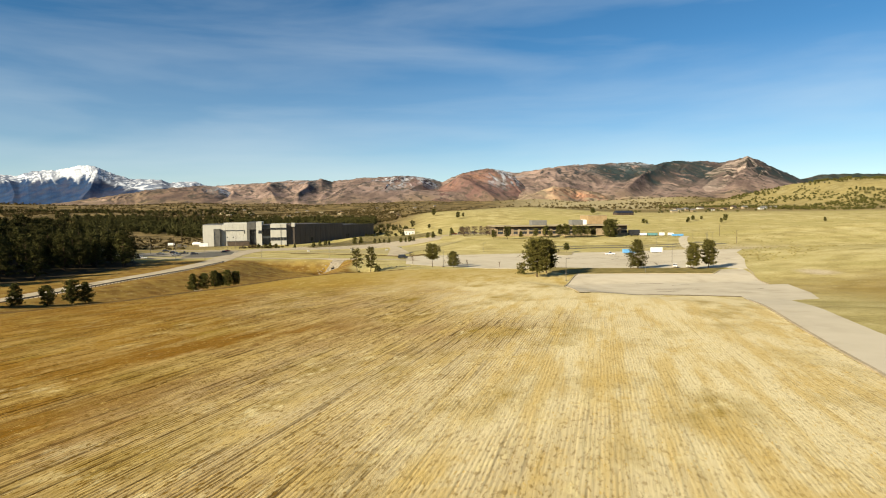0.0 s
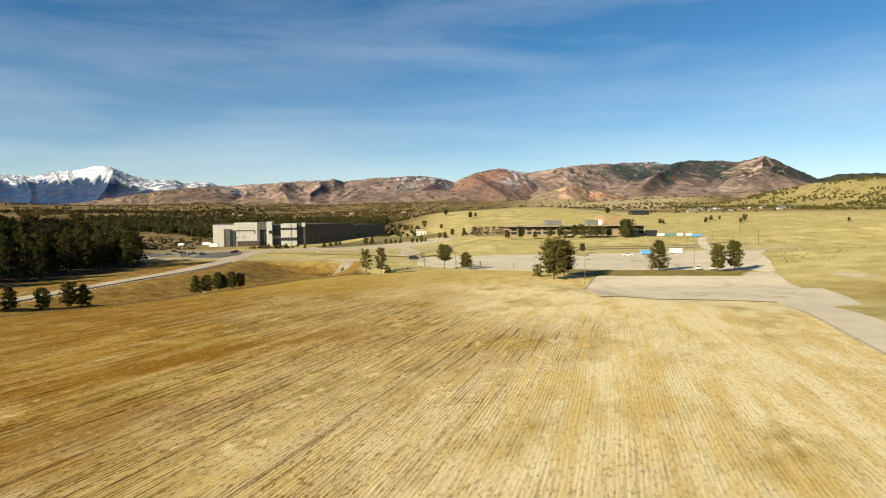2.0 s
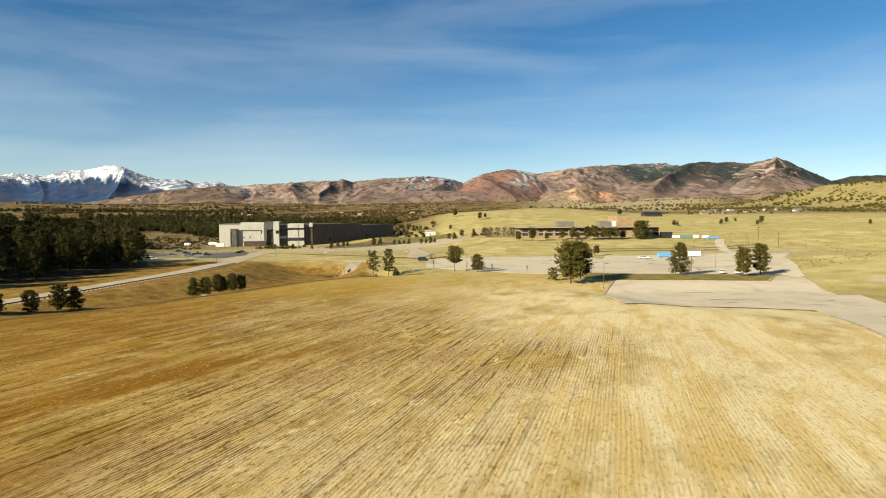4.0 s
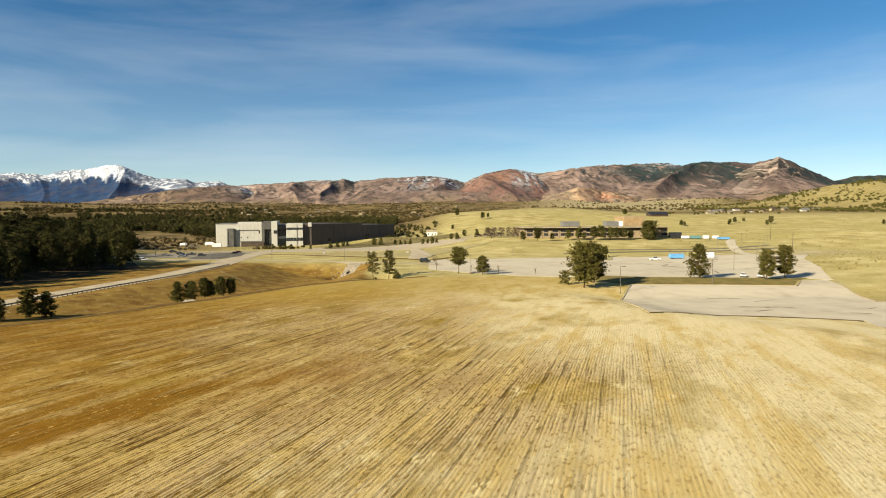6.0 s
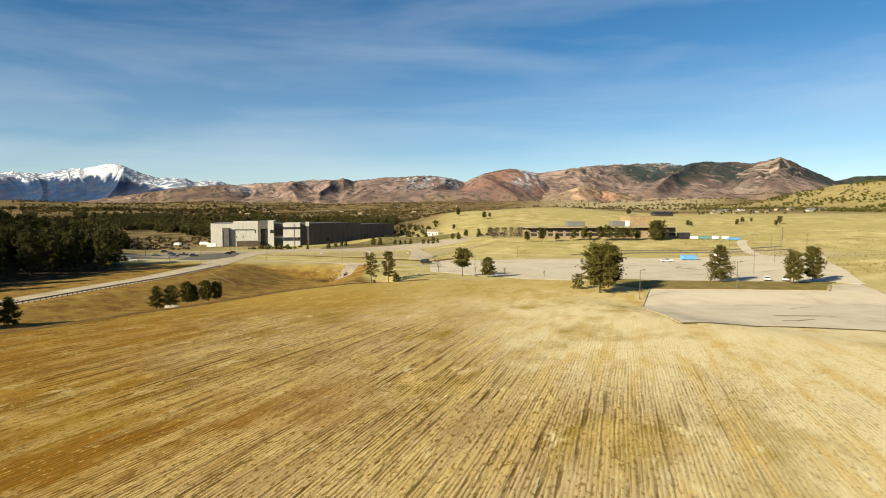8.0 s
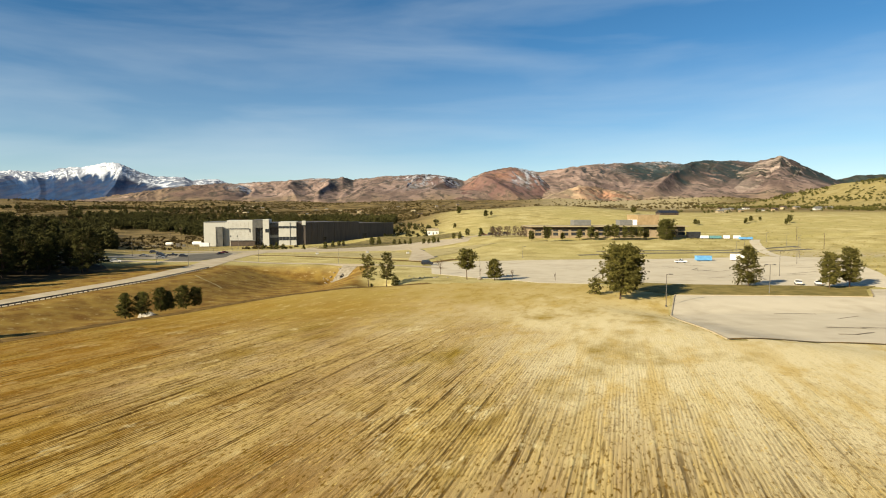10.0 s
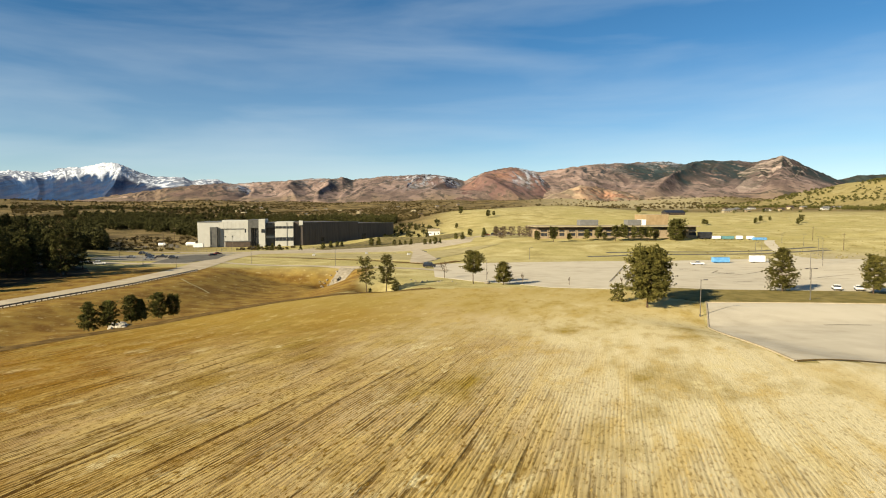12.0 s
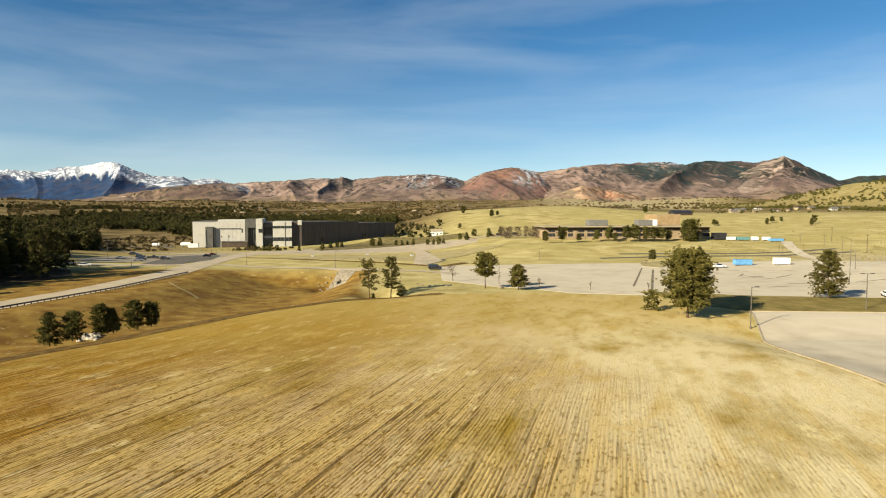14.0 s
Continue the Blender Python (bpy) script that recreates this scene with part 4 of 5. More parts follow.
def shed(name, x, y, w, d, h, turn, wall, roof, label, category="shed", group="", up=0.0):
    """A small gabled house or shed."""
    g = thing(name, on_land(x, y, turn, up), label, category, group)
    part("wall", block(-w / 2, w / 2, -d / 2, d / 2, -1.5, h, 0.03), wall, g)
    bm = bmesh.new()
    rise, o = 0.28 * d, 0.4
    a = [bm.verts.new(p) for p in ((-w / 2 - o, -d / 2 - o, h - 0.1), (-w / 2 - o, 0, h + rise), (-w / 2 - o, d / 2 + o, h - 0.1))]
    b = [bm.verts.new((-v.co.x, v.co.y, v.co.z)) for v in a]
    for f in ((a[0], a[1], a[2]), (b[2], b[1], b[0]), (a[1], a[0], b[0], b[1]), (a[2], a[1], b[1], b[2]), (a[0], a[2], b[2], b[0])):
        bm.faces.new(f)
    part("roof", bm, roof, g)
    part("door", block(-0.5, 0.5, -d / 2 - 0.06, -d / 2, 0, 2.1), M_FASCIA, g)
    for s in (-1, 1):
        part("window", block(s * w / 3 - 0.6, s * w / 3 + 0.6, -d / 2 - 0.05, -d / 2, 1.0, 2.1), M_GLASS, g)
    return g


office_building()
school_building()
shed("shed", 24, 497, 10, 7, 3.6, 6, M_TRIMWHITE, M_ROOF, "small white shed with a dark doorway beside the road")
shed("hall", 306, 640, 24, 10, 2.6, 10, M_FASCIA, M_DARKPAINT, "low dark hall behind the school", "building")

# ---- trees and scrub ----
rng = np.random.default_rng(11)


def tube(pts, radii, sides=6):
    """A bent tapering tube as vertices and quads."""
    pts = np.asarray(pts, float)
    v, f = [], []
    for k, (p, r) in enumerate(zip(pts, radii)):
        d = pts[min(k + 1, len(pts) - 1)] - pts[max(k - 1, 0)]
        d = d / (np.linalg.norm(d) + 1e-9)
        a = np.cross(d, (0.3, 0.9, 0.1))
        a /= np.linalg.norm(a)
        b = np.cross(d, a)
        for s in range(sides):
            t = 2 * np.pi * s / sides
            v.append(p + r * (a * np.cos(t) + b * np.sin(t)))
        if k:
            for s in range(sides):
                o, q = (k - 1) * sides, k * sides
                f.append((o + s, o + (s + 1) % sides, q + (s + 1) % sides, q + s))
    return np.array(v), np.array(f)


def join(pieces):
    vs, fs, n = [], [], 0
    for v, f in pieces:
        vs.append(v)
        fs.append(f + n)
        n += len(v)
    return np.concatenate(vs), np.concatenate(fs)


def tufts(centres, size, per, r, flat=0.6, wide=0.42):
    """Leaf tufts: per small triangles round each centre."""
    c = np.repeat(np.asarray(centres), per, 0)
    n = len(c)
    out = r.normal(size=(n, 3))
    out[:, 2] *= flat
    out /= np.linalg.norm(out, axis=1, keepdims=True) + 1e-9
    side = np.cross(out, r.normal(size=(n, 3)))
    side /= np.linalg.norm(side, axis=1, keepdims=True) + 1e-9
    s = size * r.uniform(0.6, 1.3, (n, 1))
    p = c + out * s * 0.15
    tri = np.stack([p - side * s * wide, p + side * s * wide, p + out * s * (1.5 - wide)], 1)
    return tri.reshape(-1, 3), np.arange(3 * n).reshape(-1, 3)


def pine_meshes(seed, h, radius, bare=0.22, limbs=34, size=0.5, per=9, full=1.0, shape="dome", needle=None, lean=0.0):
    """Trunk-with-limbs and crown meshes of a conifer, h metres tall."""
    r = np.random.default_rng(seed)
    bend = np.cumsum(r.normal(0, 0.012 * h, (7, 2)), 0) * 0.5
    bend -= bend[0]
    tz = np.linspace(-0.4, 0.96 * h, 7)
    spine = np.column_stack([bend[:, 0] + lean * tz, bend[:, 1], tz])
    tr = 0.016 * h * np.linspace(1.0, 0.12, 7)
    tr[0] *= 1.35
    wood, leaves = [tube(spine, tr, 8)], []
    for k in range(limbs):
        hf = bare + (1 - bare) * (k + r.uniform(0, 1)) / limbs
        prof = {"dome": np.sqrt(max(0.0, 1 - ((hf - 0.36) / 0.68) ** 2)) if hf > 0.36 else 0.82 + 0.18 * (hf - bare) / max(0.36 - bare, 0.01), "round": np.sqrt(max(0.04, 1 - ((hf - 0.52) / 0.54) ** 2)), "cone": 0.12 + 1.0 * (1 - hf) / (1 - bare), "slim": (0.45 + 0.55 * r.uniform()) * np.sqrt(max(0.05, 1 - (2 * (hf - bare) / (1 - bare) - 0.95) ** 2)), "pear": min(1.0, 0.7 + 2.5 * (hf - bare)) * np.sqrt(max(0.02, (1 - hf) / (0.72 - bare * 0.5))) if hf > 0.3 else 0.75 + 0.9 * (hf - bare), "umbrella": 0.35 + 0.9 * hf if hf < 0.85 else 0.8}[shape]
        length = radius * prof * r.uniform(0.62, 1.12)
        az = k * 2.4 + r.uniform(-0.5, 0.5)
        z = hf * 0.97 * h
        o = np.array([np.interp(z, tz, spine[:, 0]), np.interp(z, tz, spine[:, 1]), z])
        rise = -0.12 + 0.55 * hf + r.uniform(-0.12, 0.12)
        tip = o + length * np.array([np.cos(az), np.sin(az), rise])
        mid = (o + tip) / 2 - np.array([0, 0, 0.06 * length])
        lr = 0.006 * h * (1.1 - hf) + 0.012
        wood.append(tube([o, mid, tip], [lr * 1.5, lr, lr * 0.4], 4))
        count = max(4, int(full * (5 + 9 * length / radius)))
        s = r.uniform(0.3, 1.05, count) ** 0.8
        base = np.where((s < 0.5)[:, None], o + (mid - o) * (s * 2)[:, None], mid + (tip - mid) * (s * 2 - 1)[:, None])
        base = base + r.normal(0, 0.10 * radius + 0.10, (count, 3)) * (0.4 + 0.6 * s)[:, None] * np.array([1, 1, 0.65])
        leaves.append(base)
    top = np.array([spine[-1, 0], spine[-1, 1], 0.97 * h]) + r.normal(0, 0.05 * h, (int(10 * full), 3)) * np.array([0.8, 0.8, 0.5])
    leaves.append(top)
    v, f = tufts(np.concatenate(leaves), size, per, r, 0.6, 0.15 if size < 0.30 else 0.24 if size < 0.45 else 0.36)
    wv, wf = join(wood)
    return mesh_of("trunk", wv, wf, [M_BARK], True), mesh_of("crown", v, f, [needle or M_NEEDLE])


def tree(name, meshes, m, label, category="tree", group="", crown="crown"):
    g = thing(name, m, label, category, group)
    part("trunk", meshes[0], None, g)
    if len(meshes) > 1:
        part(crown, meshes[1], None, g)
    return g


def bare_meshes(seed, h, spread=0.45, depth=4, twig=True):
    """A leafless tree: branching tapered limbs and fine twigs."""
    r = np.random.default_rng(seed)
    wood, fine = [], []

    def grow(p, d, length, rad, level):
        d = d / np.linalg.norm(d)
        q = p + d * length
        m = (p + q) / 2 + r.normal(0, 0.05 * length, 3)
        (wood if level < 3 else fine).append(tube([p, m, q], [rad, rad * 0.8, rad * 0.6], 5 if level < 2 else 3))
        if level < depth:
            for _ in range(3 if level else 4):
                grow(p + (q - p) * r.uniform(0.55, 1.0), d + r.normal(0, spread, 3) + np.array([0, 0, 0.15]), length * r.uniform(0.55, 0.78), rad * 0.55, level + 1)

    grow(np.array([0, 0, -0.3]), np.array([r.normal(0, 0.05), r.normal(0, 0.05), 1.0]), 0.36 * h, 0.016 * h + 0.03, 0)
    return (mesh_of("trunk", *join(wood + fine), [M_TWIG], True),)


def place_tree(name, x, y, meshes, label, turn=0.0, up=0.0, group="", category="tree", scale=1.0, crown="crown"):
    return tree(name, meshes, on_land(x, y, turn, up) @ Matrix.Scale(scale, 4), label, category, group, crown)


# the pines round the parking lots
place_tree("pine_tree", 55.3, 109.4, pine_meshes(3, 12.9, 4.6, 0.20, 84, 0.24, 46, 3.0, "round"), "broad dark-green pine standing at the corner of the lot")
place_tree("pine_tree", 62.0, 121.5, pine_meshes(5, 12.2, 4.2, 0.22, 70, 0.24, 42, 2.7, "round"), "dark-green pine behind a broader one")
place_tree("pine_tree", 52.0, 118.5, pine_meshes(6, 4.2, 1.9, 0.08, 22, 0.34, 8, 1.0), "stunted half-bare pine beside the lot")
place_tree("pine_tree", 103.0, 135.0, pine_meshes(8, 11.6, 4.1, 0.11, 66, 0.24, 36, 2.4, "pear"), "conical olive-green pine on the grass island")
place_tree("pine_tree", 121.8, 127.0, pine_meshes(9, 10.1, 2.7, 0.16, 60, 0.24, 38, 2.4, "round"), "rounded pine beside two parked cars")
place_tree("pine_tree", 129.4, 129.3, pine_meshes(12, 11.1, 2.9, 0.18, 60, 0.24, 38, 2.4, "round"), "forked pine at the end of the grass island")
place_tree("pine_tree", 22.9, 163.8, pine_meshes(14, 9.9, 3.0, 0.38, 52, 0.24, 34, 2.3, "round"), "open-crowned pine with a bare trunk at the field edge")
place_tree("pine_tree", 31.5, 159.3, pine_meshes(15, 6.9, 2.7, 0.17, 52, 0.23, 32, 2.2, "pear"), "small dense rounded pine at the field edge")
place_tree("pine_tree", -9.0, 151.7, pine_meshes(17, 10.7, 2.5, 0.34, 40, 0.25, 24, 1.1, "round"), "thin sparse pine above the ditch", up=-0.2)
place_tree("pine_tree", -3.9, 161.5, pine_meshes(18, 12.0, 2.4, 0.28, 44, 0.25, 26, 1.4, "round"), "slender pine above the ditch", up=-0.1)
place_tree("juniper_bush", -8.6, 159.0, pine_meshes(19, 2.6, 0.9, 0.03, 16, 0.3, 7, 0.9, "cone"), "small dark juniper between two pines", category="bush", up=-0.1)
place_tree("juniper_bush", -1.0, 160.0, pine_meshes(20, 3.2, 1.4, 0.05, 18, 0.34, 7, 0.9), "low dark pine shrub beside a slender pine", category="bush", up=-0.1)

BUSH = [pine_meshes(30 + k, 5.2, 1.9, 0.05, 40, 0.22, 30, 1.7, ("pear", "dome", "round")[k], M_NEEDLE_MID) for k in range(3)]
for k, (x, y, s, up) in enumerate(((-55.6, 95.0, 0.94, 1.2), (-53.0, 96.6, 0.86, 1.2), (-51.2, 101.8, 0.9, 1.3), (-49.9, 103.4, 0.76, 1.2), (-49.6, 110.4, 0.94, 1.6), (-47.4, 112.4, 0.8, 1.4), (-91.0, 68.5, 1.02, 0.2), (-85.7, 73.3, 0.95, 0.3), (-82.6, 79.2, 1.12, 0.4), (-80.5, 82.0, 1.05, 0.3), (-96.5, 62.0, 0.9, 0.2))):
    place_tree("pine_bush", x, y, BUSH[k % 3], "bushy dark young pine in the ditch beside the field", 40 * k, up, "young pines in the ditch", "bush", s)

# leafless trees and saplings
place_tree("bare_tree", 15.3, 186.0, bare_meshes(41, 7.6, 0.6, 5), "leafless grey-brown tree beside the lot", crown="twigs")
for k, (x, y, s) in enumerate(((37.8, 160.8, 1.0), (51.2, 157.2, 0.75), (29.6, 182.3, 0.7), (102.8, 244.0, 0.95), (64.8, 150.5, 0.8))):
    if k == 0:
        SAPLING = bare_meshes(43, 5.0, 0.22, 3)
    place_tree("sapling", x, y, SAPLING, "thin leafless sapling at the parking lot", 70 * k, 0, "saplings at the lot", "tree", s, "twigs")

# trees in front of the school
MID = [pine_meshes(50 + k, 9.0, 2.9, 0.28, 28, 0.45, 15, 1.2, ("dome", "umbrella", "round", "round")[k], M_NEEDLE_MID) for k in range(4)]
for k, (x, y, h) in enumerate(((83.6, 350, 7), (94.2, 349.6, 9.3), (105.8, 354, 5.4), (119.1, 360, 7.2), (127.4, 361, 9.1), (130.5, 359, 5.6), (137.4, 358, 9.8), (142.1, 357, 10.4), (149.6, 358, 9.3), (154.3, 357, 8.7), (159.8, 357, 8.7), (166.0, 361, 7.0))):
    place_tree("pine_tree", x, y, MID[k % 4], "rounded dark pine on the lawn before the school", 50 * k, 0, "pines before the school", "tree", h / 9)
place_tree("pine_tree", 178.6, 358.7, pine_meshes(56, 13.4, 6.0, 0.1, 60, 0.5, 16, 2.0, "round", M_NEEDLE_MID), "large spreading dark pine beside the school")
HAZE = [pine_meshes(60 + k, 7.4, 3.2, 0.16, 30, 0.32, 9, 0.9, "round", M_TWIG) for k in range(2)]
for k, (x, y) in enumerate(((65.5, 404), (65, 378), (76, 398), (81.2, 395), (84.6, 389), (88, 396), (71, 402), (92, 391))):
    place_tree("bare_tree", x, y, HAZE[k % 2], "leafless brown tree beside the school", 60 * k, 0, "bare trees by the school", "tree", 1.0, "twigs")

# clipped evergreens along the north road
SMALL = [pine_meshes(70 + k, 4.4, 1.7, 0.08, 20, 0.42, 8, 1.0, ("dome", "cone")[k], M_NEEDLE_MID) for k in range(2)]
for k, (x, y, h) in enumerate(((-27.7, 446, 6.0), (-21.9, 448, 6.1), (-9.5, 446, 3.9), (-4.9, 441, 3.7), (-0.6, 440, 3.0), (3.8, 432, 4.4), (14.2, 416, 3.9), (18, 411, 3.7), (21.4, 404.5, 4.9), (24.9, 405, 3.5), (38.1, 428.2, 4.6), (41.9, 414, 5.3), (51, 449.7, 5.2), (58.5, 419, 6.4), (72.6, 453.5, 5.4), (-102.4, 396, 4.0), (-96.5, 395, 3.6), (-92.7, 395, 4.7), (-89, 400.4, 3.6), (-72.5, 392, 3.6), (-59.1, 404, 4.4), (-56.3, 425, 4.8), (-53, 436, 4.2), (-50, 440, 4.2))):
    place_tree("evergreen_shrub", x, y, SMALL[k % 2], "small dark evergreen along the north road", 33 * k, 0, "evergreens along the north road", "shrub", h / 4.4)

# scattered trees on the meadow slope
SLOPE = [(338, 470, 5.4), (352, 486, 7.5), (331, 512, 6.2), (322, 505, 5.2), (317, 498, 4.0), (345, 520, 4.5), (270, 500, 6.0), (276, 506, 4.5), (410, 420, 4.5), (60, 640, 9.0), (84, 585, 8.0), (46, 520, 5.0), (92, 600, 5.5), (265, 640, 8.0), (272, 655, 7.0)]
for k, (x, y, h) in enumerate(SLOPE):
    place_tree("juniper_tree", x, y, MID[k % 4], "dark juniper scattered on the dry meadow slope", 47 * k, -0.3, "junipers on the meadow slope", "tree", h / 9)

# the dark pine wood beside the road
WOOD = [pine_meshes(80 + k, 14.0, 3.6, 0.16, 38, 0.36, 24, 1.5, ("dome", "cone", "dome", "umbrella")[k], M_NEEDLE_DARK) for k in range(4)]
WOOD_EDGE = [(-178, 40), (-166, 95), (-142, 130), (-131, 160), (-124, 190), (-121, 216), (-132, 234), (-160, 252), (-200, 290), (-240, 340), (-330, 420), (-420, 330), (-420, 40)]
taken, tries = [], 0
while len(taken) < 285 and tries < 9000:
    tries += 1
    near = len(taken) < 150
    x, y = rng.uniform(-215 if near else -420, -120), rng.uniform(60, 300 if near else 420)
    if not inside(WOOD_EDGE, x, y) or any((x - a) ** 2 + (y - b) ** 2 < (26 if near else 60) for a, b in taken):
        continue
    taken.append((x, y))
for k, (x, y) in enumerate(taken):
    s = rng.uniform(0.85, 1.3)
    place_tree("pine_tree", x, y, WOOD[k % 4], "tall dark pine in the dense wood beside the road", rng.uniform(0, 360), -0.2, "pines of the roadside wood", "tree", s)


# litter sheet whose dark colour also paints shade along the wood's edge
area("forest_floor", [(-174, 40), (-160, 95), (-140, 130), (-128, 160), (-121, 190), (-119, 214), (-130, 232), (-158, 250), (-198, 290), (-238, 340), (-330, 420), (-420, 330), (-420, 40)], M_LITTER, 0.12, 8, "needle litter under the wood, darkened for the shade of the trees")


def scatter(name, spots, height, width, material, per, size, label, category):
    """One joined mass of many small crowns."""
    c, sc = [], []
    for x, y, s in spots:
        n = int(per * (0.6 + 0.8 * s))
        d = rng.normal(size=(n, 3))
        d /= np.linalg.norm(d, axis=1, keepdims=True)
        d *= rng.uniform(0.4, 1.0, (n, 1))
        z = float(land(x, y))
        c.append(np.array([x, y, z + 0.48 * height * s]) + d * s * np.array([width / 2, width / 2, height / 2]))
        sc.append(np.full(n, s))
    v, f = tufts(np.concatenate(c), size, 3, rng, 0.8)
    return tagged(new(name, mesh_of(name, v, f, [material])), label, category, kind="stuff")


def spots(count, pick, low=0.5, high=1.2):
    out = []
    while len(out) < count:
        x, y = pick()
        out.append((x, y, rng.uniform(low, high)))
    return out


def fan(u0, u1, d0, d1, ok=lambda x, y: True):
    """Picks places between two bearings and two distances."""
    def pick():
        while True:
            u, d = rng.uniform(u0, u1), d0 * (d1 / d0) ** rng.uniform()
            x, y = 3 + d * (u * math.cos(HEAD) + math.sin(HEAD)), d * (math.cos(HEAD) - u * math.sin(HEAD))
            if ok(x, y):
                return x, y
    return pick


def clumped(size, level, seed):
    return lambda x, y: waves(x, y, size, seed) > level


scatter("pine_woods", spots(1500, fan(-0.66, -0.08, 560, 1150, lambda x, y: clumped(40, -0.25, 1.0)(x, y) and y > 600 + 120 * ease(-200, -330, x))), 11, 7, M_NEEDLE_DARK, 60, 1.4, "dark pine woods behind the long building", "woods")
scatter("pine_woods", spots(700, fan(-1.0, -0.60, 330, 620)), 13, 8, M_NEEDLE_DARK, 70, 1.4, "dark pine woods on the rise", "woods")
scatter("pine_woods", spots(1500, fan(-1.1, -0.30, 620, 1700, lambda x, y: clumped(60, -0.2, 4.0)(x, y) and y > 560)), 8, 8, M_NEEDLE_DARK, 40, 1.7, "dark pine woods across the far flats", "woods")
scatter("scrub", spots(6500, fan(-0.75, 0.62, 800, 2500, lambda x, y: clumped(70, -0.35, 2.0)(x, y) and (x < 30 or y > 950) and (x < 0.02 * y or rng.uniform() < 0.22))), 3.6, 6.5, M_SHRUB, 20, 1.3, "brown scrub oak and juniper on the foothill flats", "scrub")
scatter("scrub", spots(1700, fan(0.44, 0.95, 700, 1400, lambda x, y: clumped(26, -0.25, 3.0)(x, y) and x > 600 and np.hypot(x - 960, (y - 1020)) < 480)), 4.0, 5.0, M_NEEDLE_MID, 26, 1.0, "dark juniper scrub on the dry hill", "scrub")
scatter("pine_woods", spots(50, fan(-0.10, 0.0, 480, 620)), 5, 5, M_NEEDLE_DARK, 20, 1.2, "low dark trees at the foot of the meadow knoll", "woods")
scatter("scrub", spots(60, lambda: (rng.uniform(-118, -84), rng.uniform(398, 430)), 0.3, 0.7), 2.6, 3.4, M_SHRUB, 12, 0.8, "dark planting in front of the long building", "shrubs")
scatter("scrub", spots(330, lambda: (rng.uniform(-330, -160), rng.uniform(380, 600)), 0.4, 1.2), 1.9, 4.0, M_SHRUB, 22, 0.7, "brown scrub on the rough ground beside the building", "scrub")
scatter("grass_tussocks", spots(900, fan(0.42, 1.1, 150, 560, lambda x, y: x > 150 - 0.0 * y and not inside(LOT_NORTH, x, y))), 0.45, 1.2, M_TUSSOCK, 7, 0.3, "low dry tussocks on the meadow slope", "grass")
scatter("scrub", spots(60, fan(0.40, 0.78, 720, 930)), 3.6, 4.4, M_NEEDLE_DARK, 30, 0.9, "dark trees among the houses below the hill", "trees")

# ---- posts, rails, cars and small things ----
def lamp_post(x, y, h, turn=0, arms=1, label="slim dark parking-lot lamp post with a flat head"):
    g = thing("street_lamp", on_land(x, y, turn), label, "lamp post", "lamp posts of the lots")
    part("base", rod((0, 0, -0.3), (0, 0, 0.45), 0.2, 0.17, 10), M_STEEL, g)
    part("pole", rod((0, 0, 0.45), (0, 0, h), 0.10, 0.07, 8), M_STEEL, g)
    for s in (1, -1)[:arms]:
        arm = part("arm", rod((0, 0, h - 0.15), (s * 1.0, 0, h - 0.1), 0.04, 0.035, 6), M_STEEL, g)
        part("lamp_head", block(min(s * 0.7, s * 1.5), max(s * 0.7, s * 1.5), -0.2, 0.2, h - 0.16, h + 0.02, 0.04), M_STEEL, arm)


for x, y, h, turn, arms in ((63.3, 101.7, 7.7, 10, 1), (98.4, 117.8, 7.7, 0, 2), (133.3, 166.8, 8.7, 0, 1), (163.8, 246.8, 9, 0, 1), (187.9, 280.5, 9, 0, 1), (217.5, 278.6, 10, 0, 2), (191.5, 240.2, 10, 90, 1), (235, 315, 7.3, 0, 2), (234, 333.8, 6.2, 0, 1), (167.8, 207.8, 7, 0, 2), (-4.5, 236.5, 6.4, 0, 1), (-70.9, 260.8, 7.6, 0, 1), (62.8, 272, 6, 0, 1), (28.8, 176.8, 7.0, 180, 1), (-95.4, 236, 6.5, 0, 1), (-116.4, 252.3, 8.2, 0, 1), (-144.7, 289.3, 8.6, 0, 1), (-122.2, 403.4, 10.5, 0, 1), (-30, 246, 7.5, 0, 1)):
    lamp_post(x, y, h, turn, arms)


def utility_pole(x, y, h):
    g = thing("utility_pole", on_land(x, y), "tall weathered timber utility pole", "pole")
    part("pole", rod((0, 0, -0.5), (0, 0, h), 0.17, 0.11, 8), M_WOODPOST, g)
    bar = part("crossarm", block(-1.1, 1.1, -0.06, 0.06, h - 0.7, h - 0.55), M_WOODPOST, g)
    for s in (-0.95, 0, 0.95):
        part("insulator", rod((s, 0, h - 0.55), (s, 0, h - 0.3), 0.05, 0.04, 6), M_KERB, bar)


for x, y, h in ((-182.5, 454, 14.5), (248, 300, 9.5), (262, 345, 9.0)):
    utility_pole(x, y, h)


